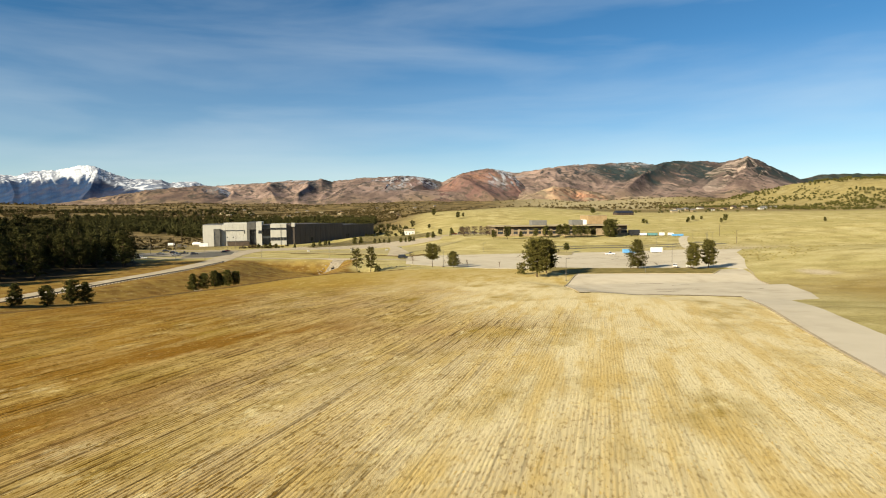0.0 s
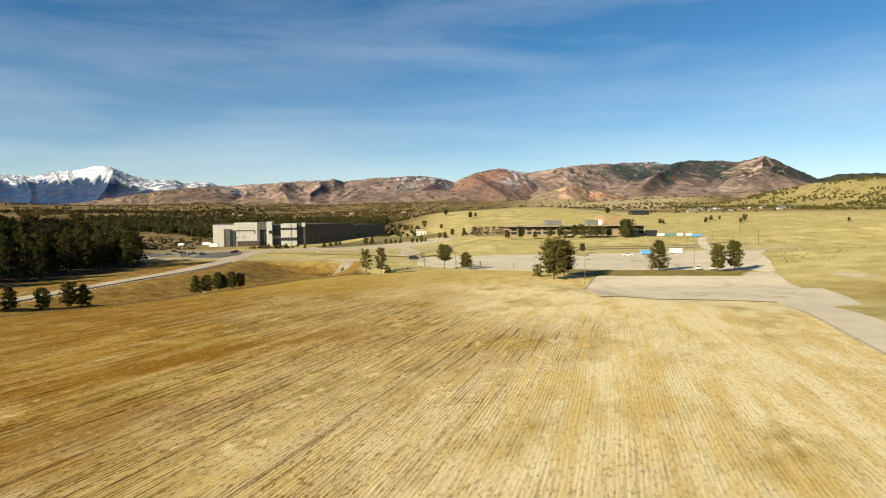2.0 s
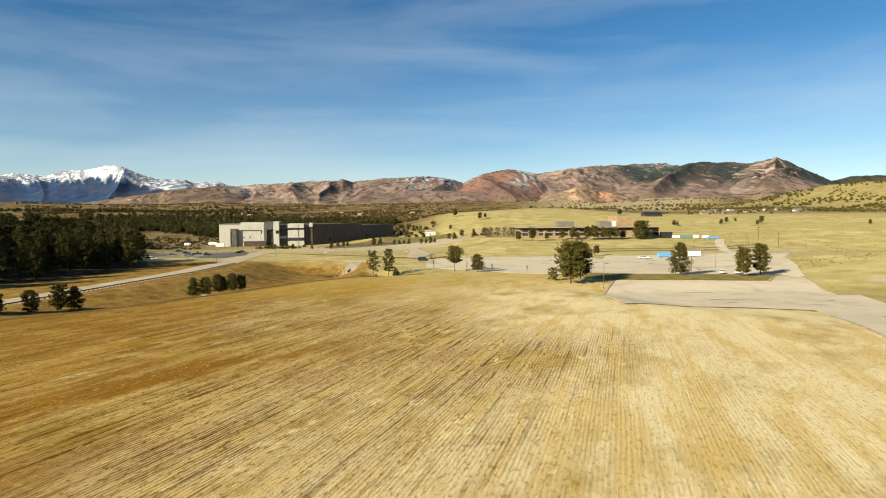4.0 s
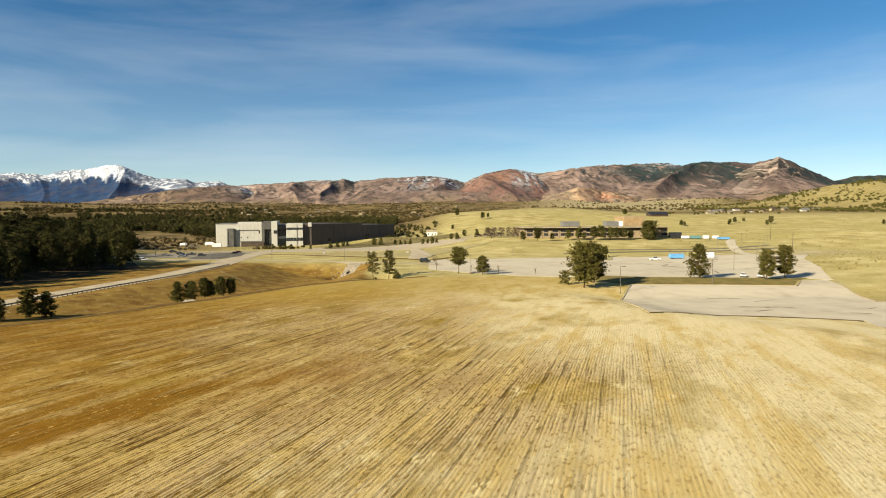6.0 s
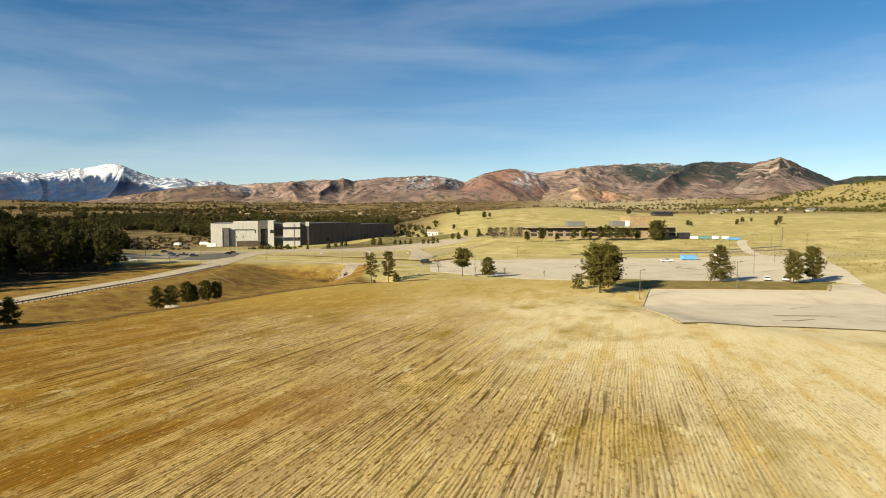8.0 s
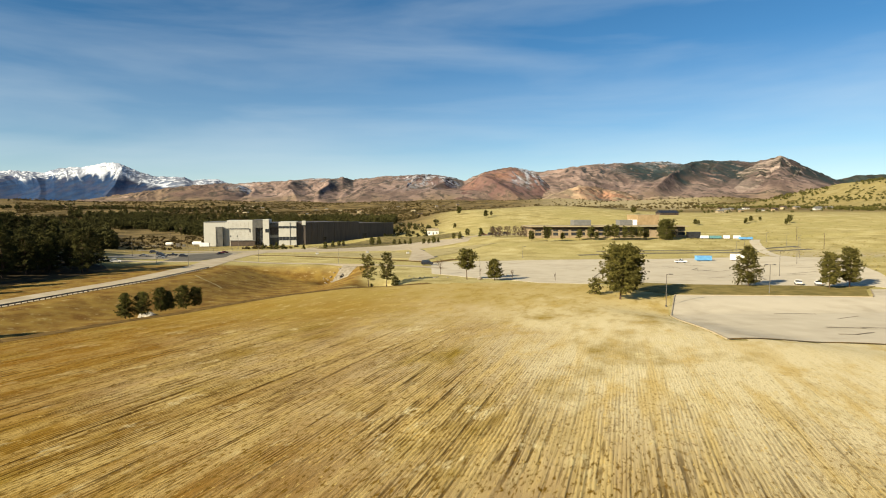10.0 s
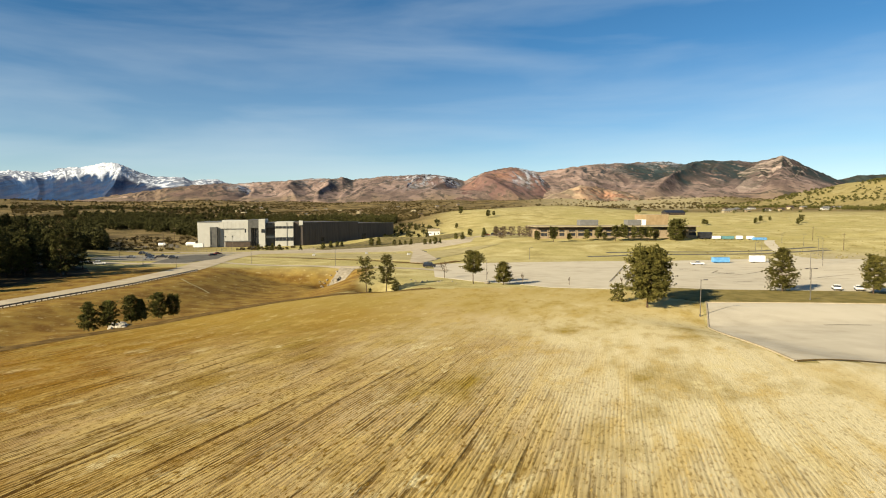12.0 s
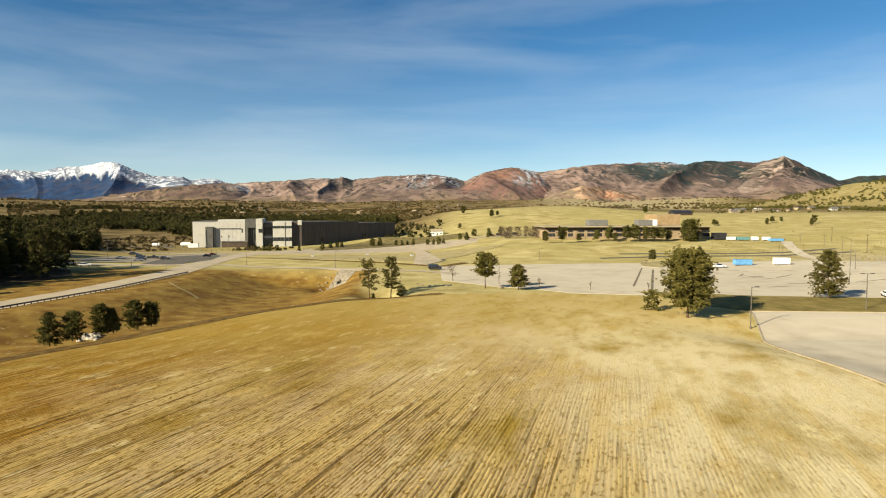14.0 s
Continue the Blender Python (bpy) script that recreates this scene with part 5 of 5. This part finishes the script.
def car_meshes(kind):
    """Lower body, cabin and glass of a car, its length along x."""
    L, W = {"sedan": (4.6, 1.8), "suv": (4.7, 1.9), "pickup": (5.7, 1.95), "van": (5.4, 2.0)}[kind]
    low, top = {"sedan": (0.92, 1.45), "suv": (1.05, 1.75), "pickup": (1.05, 1.85), "van": (1.2, 2.15)}[kind]
    body = block(-L / 2, L / 2, -W / 2, W / 2, 0.32, low, 0.14)
    c0, c1 = {"sedan": (-1.25, 1.0), "suv": (-2.1, 0.95), "pickup": (-0.5, 1.2), "van": (-2.55, 1.9)}[kind]

    def cab(z0, z1, shrink, grow=0.0):
        bm = bmesh.new()
        bmesh.ops.create_cube(bm, size=1)
        for v in bm.verts:
            up = v.co.z > 0
            x = (c1 - (shrink * 1.6 if up else 0) + grow) if v.co.x > 0 else (c0 + (shrink if up else 0) - grow)
            v.co = (x, math.copysign(W / 2 - 0.08 - (0.14 if up else 0) + grow, v.co.y), z1 if up else z0)
        bmesh.ops.bevel(bm, geom=bm.edges[:], offset=0.07, segments=1, affect="EDGES")
        return bm

    glass = cab(low - 0.05, top - 0.08, 0.42, 0.012)
    roof = cab(top - 0.12, top, 0.10)
    for v in roof.verts:
        v.co.x = c0 + 0.40 + (v.co.x - c0) * (c1 - c0 - 1.05) / (c1 - c0)
    return body, glass, roof, L, W


def car(x, y, turn, kind, paint, label, group="", up=0.12):
    g = thing("car" if kind != "pickup" else "pickup_truck", on_land(x, y, turn, up), label, "car" if kind != "pickup" else "truck", group)
    body, glass, roof, L, W = car_meshes(kind)
    b = part("body", body, paint, g)
    part("cabin_glass", glass, M_GLASS, g)
    part("roof", roof, paint, g)
    if kind == "pickup":
        part("bed", block(-L / 2 + 0.15, -0.55, -W / 2 + 0.12, W / 2 - 0.12, 1.0, 1.09), M_TYRE, b)
    for sx in (-1, 1):
        for sy in (-1, 1):
            wx, wy = sx * L * 0.31, sy * (W / 2 - 0.1)
            t = part("tyre", rod((wx, wy - 0.11, 0.33), (wx, wy + 0.11, 0.33), 0.33, 0.33, 14), M_TYRE, g)
            part("rim", rod((wx, wy + sy * 0.09, 0.33), (wx, wy + sy * 0.125, 0.33), 0.2, 0.18, 10), M_SILVER, t)
        part("bumper", block(sx * L / 2 - 0.06, sx * L / 2 + 0.06, -W / 2 + 0.15, W / 2 - 0.15, 0.4, 0.58, 0.03), M_STEEL, b)
    for sy in (-1, 1):
        part("headlight", block(L / 2 - 0.03, L / 2 + 0.02, sy * W * 0.36 - 0.16, sy * W * 0.36 + 0.16, 0.64, 0.78), M_TRIMWHITE, b)
        part("tail_light", block(-L / 2 - 0.02, -L / 2 + 0.03, sy * W * 0.38 - 0.12, sy * W * 0.38 + 0.12, 0.66, 0.82), M_REDPAINT, b)


car(119.6, 137.0, 62, "sedan", M_TRIMWHITE, "white saloon parked beside the grass island", "white cars at the island")
car(124.6, 135.3, 60, "sedan", M_TRIMWHITE, "white saloon parked beside the grass island", "white cars at the island")
car(131.2, 237.0, -6, "pickup", M_TRIMWHITE, "white pickup truck parked in the empty lot")
car(-132.2, 246.4, 25, "suv", M_TRIMWHITE, "white car parked at the edge of the wood")
for x, y, k, p, a in ((-146.7, 320, "suv", M_DARKPAINT, 10), (-128.3, 288, "suv", M_DARKPAINT, 15), (-128.8, 302, "pickup", M_DARKPAINT, 12), (-119.9, 294.4, "suv", M_DARKPAINT, 12), (-126.7, 281, "sedan", M_SILVER, 12), (-138.4, 288.4, "sedan", M_SILVER, 14), (-136, 304, "suv", M_DARKPAINT, 14), (-108.9, 321, "sedan", M_DARKPAINT, 50), (-111.9, 339, "sedan", M_REDPAINT, 45)):
    car(x, y, a, k, p, "dark car parked in the small staff lot" if p is M_DARKPAINT else "parked car in the small staff lot", "cars in the staff lot")
for x, y, p in ((62.5, 431, M_REDPAINT), (68, 433, M_DARKPAINT), (74, 436, M_SILVER), (81, 438, M_DARKPAINT), (44, 431, M_DARKPAINT)):
    car(x, y, 25, "suv", p, "car parked along the road by the school", "cars by the school", 0.16)
car(11.5, 234.6, 5, "van", M_DARKPAINT, "dark vehicle parked beside the lane")


def box_trailer(x, y, l, w, h, turn, wall, label, name="container", category="container"):
    g = thing(name, on_land(x, y, turn, 0.08), label, category)
    b = part("body", block(-l / 2, l / 2, -w / 2, w / 2, 0.35, h, 0.06), wall, g)
    for k in range(int(l / 0.8)):
        part("rib", block(-l / 2 + 0.4 + 0.8 * k, -l / 2 + 0.48 + 0.8 * k, -w / 2 - 0.03, -w / 2, 0.45, h - 0.1), wall, b)
    part("roof", block(-l / 2 - 0.05, l / 2 + 0.05, -w / 2 - 0.05, w / 2 + 0.05, h, h + 0.1, 0.03), wall, b)
    for sx in (-0.3, 0.3):
        for sy in (-1, 1):
            part("skid", block(l * sx - 0.3, l * sx + 0.3, sy * w * 0.4 - 0.12, sy * w * 0.4 + 0.12, -0.3, 0.35), M_TYRE, g)


box_trailer(146.3, 245.0, 7.4, 2.6, 2.5, -3, M_BLUE, "bright blue covered trailer standing in the lot", "trailer", "trailer")
box_trailer(161.2, 241.0, 6.2, 2.6, 3.0, -4, M_TRIMWHITE, "white storage container standing in the lot")
box_trailer(201.8, 366.5, 8.4, 4, 4.4, 0, M_DARKPAINT, "dark green-black container beside the school")
box_trailer(208.5, 364.5, 5.5, 2.6, 2.1, -5, M_TRIMWHITE, "white trailer beside the school", "trailer", "trailer")
box_trailer(216.0, 363.5, 7.6, 2.5, 2.1, -5, M_TEAL, "teal trailer beside the school", "trailer", "trailer")
box_trailer(223.2, 362, 3.6, 2.5, 2.5, -4, M_TRIMWHITE, "white trailer beside the school", "trailer", "trailer")
box_trailer(230.4, 361.5, 4.0, 2.5, 2.3, -4, M_TRIMWHITE, "white trailer beside the school", "trailer", "trailer")
box_trailer(232.5, 354.5, 8.4, 3.0, 1.7, -3, M_BLUE, "low stack under a bright blue cover", "covered_stack", "tarpaulin")
box_trailer(-157.0, 434.0, 7, 3, 3.2, 8, M_TRIMWHITE, "white tank trailer beside the building", "trailer", "trailer")


# guard rail along the road
def guardrail():
    g = thing("guardrail", pose(0, 0, 0), "weathered steel guardrail on dark posts along the road", "guardrail")
    pts = [np.array(p, float) for p in [(-108, 60)] + RAIL[1:]]
    run = np.cumsum([0] + [np.linalg.norm(b - a) for a, b in zip(pts, pts[1:])])
    s = np.arange(0, run[-1], 1.9)
    X, Y = np.interp(s, run, [p[0] for p in pts]) - 1.2, np.interp(s, run, [p[1] for p in pts])
    Z = land(X, Y)
    post = block(-0.1, 0.1, -0.1, 0.1, -0.6, 0.82)
    me = bpy.data.meshes.new("post")
    post.to_mesh(me)
    post.free()
    me.materials.append(M_WOODPOST)
    for x, y, z in zip(X, Y, Z):
        o = part("post", me, None, g)
        o.location = (x, y, z)
    for k in range(len(X) - 1):
        a, b = Vector((X[k] + 0.15, Y[k], Z[k] + 0.66)), Vector((X[k + 1] + 0.15, Y[k + 1], Z[k + 1] + 0.66))
        bm = bmesh.new()
        prof = [(0.0, -0.20), (0.07, -0.12), (0.0, 0.0), (0.07, 0.12), (0.0, 0.20)]
        for (p0, q0), (p1, q1) in zip(prof, prof[1:]):
            bm.faces.new([bm.verts.new(c) for c in ((a.x + p0, a.y, a.z + q0), (b.x + p0, b.y, b.z + q0), (b.x + p1, b.y, b.z + q1), (a.x + p1, a.y, a.z + q1))])
        bmesh.ops.remove_doubles(bm, verts=bm.verts[:], dist=0.001)
        bmesh.ops.solidify(bm, geom=bm.faces[:], thickness=0.03)
        part("rail", bm, M_STEEL, g)


guardrail()


# wire fence before the long building
def fence(line, h, label):
    g = thing("fence", pose(0, 0, 0), label, "fence")
    pts = [np.array(q, float) for q in line]
    run = np.cumsum([0] + [np.linalg.norm(b - a) for a, b in zip(pts, pts[1:])])
    s = np.arange(0, run[-1] + 0.1, 4.0)
    X, Y = np.interp(s, run, [q[0] for q in pts]), np.interp(s, run, [q[1] for q in pts])
    Z = land(X, Y)
    for k in range(len(X)):
        part("post", rod((X[k], Y[k], Z[k] - 0.3), (X[k], Y[k], Z[k] + h), 0.09, 0.08, 6), M_STEEL, g)
        if k:
            for f in (0.35, 0.68, 0.98):
                part("wire", rod((X[k - 1], Y[k - 1], Z[k - 1] + f * h), (X[k], Y[k], Z[k] + f * h), 0.05, 0.05, 4), M_STEEL, g)


fence([(-198, 417), (-172, 412), (-150, 392), (-128, 368), (-112, 392)], 2.2, "dark wire fence in front of the long building")
fence([(-72, 404), (-50, 432), (-10, 456)], 1.6, "dark wire fence along the planted bank")


def boulder_mesh(seed, stone):
    bm = bmesh.new()
    bmesh.ops.create_icosphere(bm, subdivisions=2, radius=1)
    for v in bm.verts:
        v.co *= 1 + 0.35 * noise.noise(v.co * 1.3 + Vector((seed, 0, 0)))
        v.co.z *= 0.65
    me = bpy.data.meshes.new("boulder")
    bm.to_mesh(me)
    bm.free()
    me.materials.append(stone)
    return me


ROCKS = [boulder_mesh(k * 3.1, M_CONCRETE) for k in range(3)]
PALE_ROCKS = [boulder_mesh(7 + k * 2.3, M_STONE) for k in range(3)]


def boulder(k, x, y, s, group, meshes=ROCKS):
    o = new("boulder", meshes[k % 3])
    o.matrix_world = on_land(x, y, 50 * k, 0.2 * s) @ Matrix.Scale(s, 4)
    tagged(o, "pale rough boulder lying in the grass", "rock", group)


for k in range(70):
    boulder(k, -29.5 + rng.normal(0, 2.6), 227 + rng.normal(0, 4.6), rng.uniform(0.2, 0.6), "riprap at the culvert")
for k in range(22):
    boulder(k, -59.8 + rng.normal(0, 1.3), 115.2 + rng.normal(0, 1.8), rng.uniform(0.35, 0.9), "pale rocks among the young pines", PALE_ROCKS)
for k in range(14):
    boulder(k, 10 + rng.normal(0, 4), 172 + rng.normal(0, 3), rng.uniform(0.15, 0.45), "rocks at the field edge")
boulder(2, 27.2, 163.5, 0.9, "rocks at the field edge")


ribbon("spillway", [(-23.5, 239.5), (-25.5, 234), (-28.5, 227), (-31, 220)], 7.5, M_CONCRETE, 0.14, 1.2, 5, "pale broken concrete spillway below the lane")
g = thing("drain_pipe", pose(-26.9, 231.6, float(land(-26.9, 231.6)) + 0.75), "dark round drain pipe in the broken concrete spillway", "pipe")
collar = part("collar", rod((0, -0.2, -0.35), (0, 2.6, 0.1), 0.95, 0.95, 18), M_CONCRETE, g)
# the pipe isn't hollow: a black plug paints the darkness of its opening
part("pipe_mouth", rod((0, -0.27, -0.37), (0, 0.2, -0.3), 0.78, 0.78, 18), M_TYRE, collar, "solid black plug standing for the dark hollow of the pipe")


# kerbs
def kerb(name, line, lift=0.13, wide=0.28, label="pale concrete kerb"):
    pts = [np.array(p, float) for p in line]
    run = np.cumsum([0] + [np.linalg.norm(b - a) for a, b in zip(pts, pts[1:])])
    s = np.linspace(0, run[-1], max(3, int(run[-1] / 2.5)))
    X, Y = np.interp(s, run, [p[0] for p in pts]), np.interp(s, run, [p[1] for p in pts])
    tx, ty = np.gradient(X), np.gradient(Y)
    ln = np.hypot(tx, ty)
    nx, ny = ty / ln, -tx / ln
    rows = [(-wide / 2, -0.2), (-wide / 2, lift), (wide / 2, lift), (wide / 2, -0.2)]
    v = np.stack([np.stack([X + nx * o, Y + ny * o, land(X, Y) + 0.08 + z], -1) for o, z in rows], 1).reshape(-1, 3)
    i = np.arange(len(s) - 1)[:, None] * 4 + np.arange(3)[None]
    f = np.stack([i, i + 4, i + 5, i + 1], -1).reshape(-1, 4)
    return tagged(new(name, mesh_of(name, v, f, [M_KERB])), label, kind="structure")


kerb("kerb", [(72, 116), (60, 92), (57.5, 82), (53, 57)])
kerb("kerb", [(88, 40), (75.5, 13), (68.5, -2), (60.5, -19.5), (54.5, -33.5), (45, -53), (30, -84)], 0.15, 0.4)
kerb("kerb", [(72, 116), (96, 113), (120, 109), (131, 123.5)])
kerb("kerb", [(141.5, 123), (130.5, 102), (122, 82)], 0.16)
area("grass_island", [(72, 117), (96, 114), (119.5, 110), (130, 124), (138, 130), (88, 140.5), (72, 149), (62, 152), (67, 125)], M_LAWN, 0.12, 3, "dull olive grass island between the lots")
area("staff_lot", [(-150, 268), (-102, 280), (-98, 300), (-104, 352), (-128, 350), (-150, 300)], M_GREYLOT, 0.07, 3, "dark asphalt staff parking lot")
ribbon("lot_lane", [(-165, 258), (-130, 256), (-100, 258), (-88, 262)], 8, M_ROAD, 0.11, 3, 3, "pale lane into the staff lot")
ribbon("walk_path", [(18, 278), (11, 340), (4, 372)], 2.2, M_LOT, 0.09, 2, 2, "narrow dark footpath on the grass bank")
ribbon("lot_border", [(-84, 308), (-60, 298), (-37, 284.5), (-15, 271), (7, 255), (14, 247), (27, 266)], 4.2, M_LITTER_TAN, 0.16, 2, 2, "dark brown border strip")
ribbon("school_drive", [(95, 281), (140, 288), (190, 287), (240, 300)], 3.4, M_LOT, 0.1, 2, 2, "dark drive in front of the school lawn")


# rust-brown strip, dark enough to paint the shadow line at the field edge
ribbon("field_margin", [(-84, 30), (-75, 42.5), (-61, 61.5), (-51, 86.5), (-40, 105.5), (-29.5, 123.5), (-15.5, 139), (10, 151.5)], 3.6, M_LITTER_TAN, 0.10, 2, 2, "dark rust-brown margin along the field with the edge shadow in its colour")
area("plaza", [(-104, 335), (-102, 385), (-85, 392), (-69, 416), (-37, 440), (-10, 447), (29, 436), (50, 408), (44, 374), (6, 352), (-41, 356), (-80, 345)], M_ROAD, 0.10, 4, "broad sun-bleached paved forecourt")
area("grass_bank", [(-84, 300), (-45, 330), (0, 322), (20, 330), (60, 345), (30, 300), (6, 270), (-45, 293)], M_PALEGRASS, 0.14, 4, "pale dry grass bank before the forecourt")
area("staff_lot_apron", [(-117, 261), (-101, 260), (-96, 290), (-104, 330), (-113, 346), (-127, 322)], M_LOT, 0.13, 3, "dark sealed asphalt at the end of the staff lot")
area("forecourt_ramp", [(3, 260), (9, 256), (17, 275), (11, 338), (6, 384), (2, 380), (5, 330)], M_ROAD, 0.22, 3, "pale paved ramp down from the forecourt")
area("planted_bank", [(-59, 393), (-66, 405), (-64, 436), (-48, 462), (-20, 480), (10, 486), (46, 484), (48, 460), (36, 446), (0, 440), (-30, 422)], M_BANK, 0.24, 4, "dark brown planted bank before the long wing")
ribbon("erosion_gully", [(-77, 193), (-71, 184), (-66, 180), (-60.6, 173.2)], 0.7, M_PALEGRASS, 0.12, 1.5, 2, "pale eroded rill down the grassy ditch")
ribbon("school_drive_inner", [(110, 296), (141, 297.5), (170, 296), (199.5, 298.6), (240, 312)], 3.0, M_LOT, 0.1, 2, 2, "dark kerbed strip before the school lawn")
ribbon("slope_road", [(192, 250), (201, 280), (214, 310), (226, 334), (238, 352)], 6, M_ASPHALT, 0.12, 3, 3, "bleached service road climbing beside the school")
ribbon("verge", [(53, 57), (62, 58.6), (73, 59.9), (80, 57.2), (86, 54.4), (92.6, 50.0)], 0.8, M_LITTER_TAN, 0.13, 1.5, 2, "dark weedy verge along the edge of the lot")
# flat dark lines drawn in place of the aisle's two kerbs
ribbon("aisle_edge_line", [(66.8, 166), (82, 200.5), (97.6, 235.8)], 0.6, M_TAR, 0.1, 2, 1, "flat dark line for the kerbed edge of an aisle across the lot")
ribbon("aisle_edge_line", [(65.4, 149.8), (82, 188.5), (98.9, 227.6)], 0.7, M_TAR, 0.1, 2, 1, "flat dark line for the kerbed edge of an aisle across the lot")
ISLAND = [(101.5, 243.7), (103.5, 239.5), (106.9, 238.2), (110.5, 243), (114, 252), (118, 264), (112, 268), (106, 258)]
area("lot_island", ISLAND, M_PALEGRASS, 0.16, 3, "thin grass on a kerbed parking island")
kerb("kerb", ISLAND + ISLAND[:1], 0.16, 0.4)
place_tree("pine_tree", 113.2, 262, MID[2], "small rounded pine on the kerbed parking island", 20, 0.1, "", "tree", 0.64)
for x, y in ((-51.1, 316.3), (-22.6, 329.8), (2.4, 309.2)):
    g = thing("utility_box", on_land(x, y, 12, 0.12), "small pale utility box on the grass beside the forecourt", "utility box", "utility boxes on the bank")
    b = part("body", block(-0.8, 0.8, -0.5, 0.5, -0.2, 1.0, 0.05), M_WHITE, g)
    part("lid", block(-0.86, 0.86, -0.56, 0.56, 1.0, 1.08, 0.02), M_GREY, b)
    part("plinth", block(-1.1, 1.1, -0.8, 0.8, -0.4, 0.05), M_CONCRETE, g)


for k in range(8):
    x, y = rng.uniform(70, 112), rng.uniform(60, 98)
    a = rng.uniform(-0.5, 0.5)
    ln = rng.uniform(1.5, 4.5)
    ribbon("tar_patch", [(x - ln * math.cos(a), y - ln * math.sin(a)), (x + 0.3, y + 0.4), (x + ln * math.cos(a), y + ln * math.sin(a))], rng.uniform(0.3, 0.7), M_TAR, 0.10, 0.8, 1, "dark tar patch on the worn asphalt")
for k in range(18):
    x, y = rng.uniform(85, 175), rng.uniform(160, 235)
    a = rng.uniform(-1.4, 1.4)
    ln = rng.uniform(2.5, 9)
    ribbon("tar_patch", [(x - ln * math.cos(a), y - ln * math.sin(a)), (x + 0.5, y + 0.5), (x + ln * math.cos(a), y + ln * math.sin(a))], rng.uniform(0.3, 0.7), M_TAR, 0.09, 0.8, 1, "dark tar patch on the worn asphalt")


# houses at the foot of the dry hill
for k in range(16):
    u, d = rng.uniform(0.47, 0.70), rng.uniform(760, 900)
    x, y = 3 + d * (u * math.cos(HEAD) + math.sin(HEAD)), d * (math.cos(HEAD) - u * math.sin(HEAD))
    shed("house", x, y, rng.uniform(6, 10), rng.uniform(5, 7), rng.uniform(2.2, 3.2), rng.uniform(-30, 30), (M_BRICK, M_WHITE, M_ROOF)[k % 3], (M_GREY, M_FASCIA)[k % 2], "small pale house with a pitched roof below the dry hill", "house", "houses below the hill")


# houses scattered on the scrubby flats
for k in range(30):
    u, d = rng.uniform(-0.36, 0.03), rng.uniform(1150, 1750)
    x, y = 3 + d * (u * math.cos(HEAD) + math.sin(HEAD)), d * (math.cos(HEAD) - u * math.sin(HEAD))
    shed("house", x, y, rng.uniform(6, 10), rng.uniform(5, 7), rng.uniform(2.6, 3.8), rng.uniform(-30, 30), (M_BRICK, M_OCHRE, M_ROOF)[k % 3], (M_GREY, M_FASCIA, M_ROOF)[k % 3], "small tan house among the scrub of the foothill flats", "house", "houses on the foothill flats")


# tanks and gear in the fenced yard beside the long building
def storage_tank(x, y, l, r, turn, label):
    g = thing("storage_tank", on_land(x, y, turn, 0.05), label, "tank", "tanks in the fenced yard")
    shell = part("shell", rod((-l / 2, 0, r + 0.7), (l / 2, 0, r + 0.7), r, r, 18), M_TRIMWHITE, g)
    for s in (-1, 1):
        part("end_cap", rod((s * l / 2, 0, r + 0.7), (s * (l / 2 + 0.45 * r), 0, r + 0.7), r * 0.98, r * 0.5, 18), M_TRIMWHITE, shell)
        part("saddle", block(s * l * 0.3 - 0.2, s * l * 0.3 + 0.2, -r * 0.8, r * 0.8, -0.3, 1.0, 0.03), M_CONCRETE, g)


storage_tank(-167, 446, 6.0, 1.5, 6, "white horizontal storage tank in the fenced yard")
storage_tank(-188, 444, 4.4, 1.3, 12, "white horizontal storage tank in the fenced yard")
for x, y, w, h in ((-180, 441, 3.0, 2.4), (-174, 437, 2.2, 1.8), (-194, 430, 2.0, 1.6)):
    g = thing("utility_cabinet", on_land(x, y, 8, 0.02), "grey utility cabinet in the fenced yard", "cabinet", "cabinets in the fenced yard")
    b = part("body", block(-w / 2, w / 2, -0.8, 0.8, -0.1, h, 0.05), M_STEEL, g)
    part("lid", block(-w / 2 - 0.08, w / 2 + 0.08, -0.9, 0.9, h, h + 0.12, 0.03), M_CONCRETE, b)
    part("door", block(-w * 0.3, w * 0.3, -0.84, -0.8, 0.2, h - 0.2), M_STEEL, b)
for x, y, h in ((-181, 430, 11.5), (-176, 402, 7.5), (-170, 434, 9.0)):
    g = thing("utility_pole", on_land(x, y, 15, 0), "tall weathered wooden utility pole with a crossarm", "pole", "poles in the fenced yard")
    part("pole", rod((0, 0, -0.5), (0, 0, h), 0.17, 0.12, 8), M_WOODPOST, g)
    part("crossarm", block(-1.1, 1.1, -0.07, 0.07, h - 0.9, h - 0.74), M_WOODPOST, g)
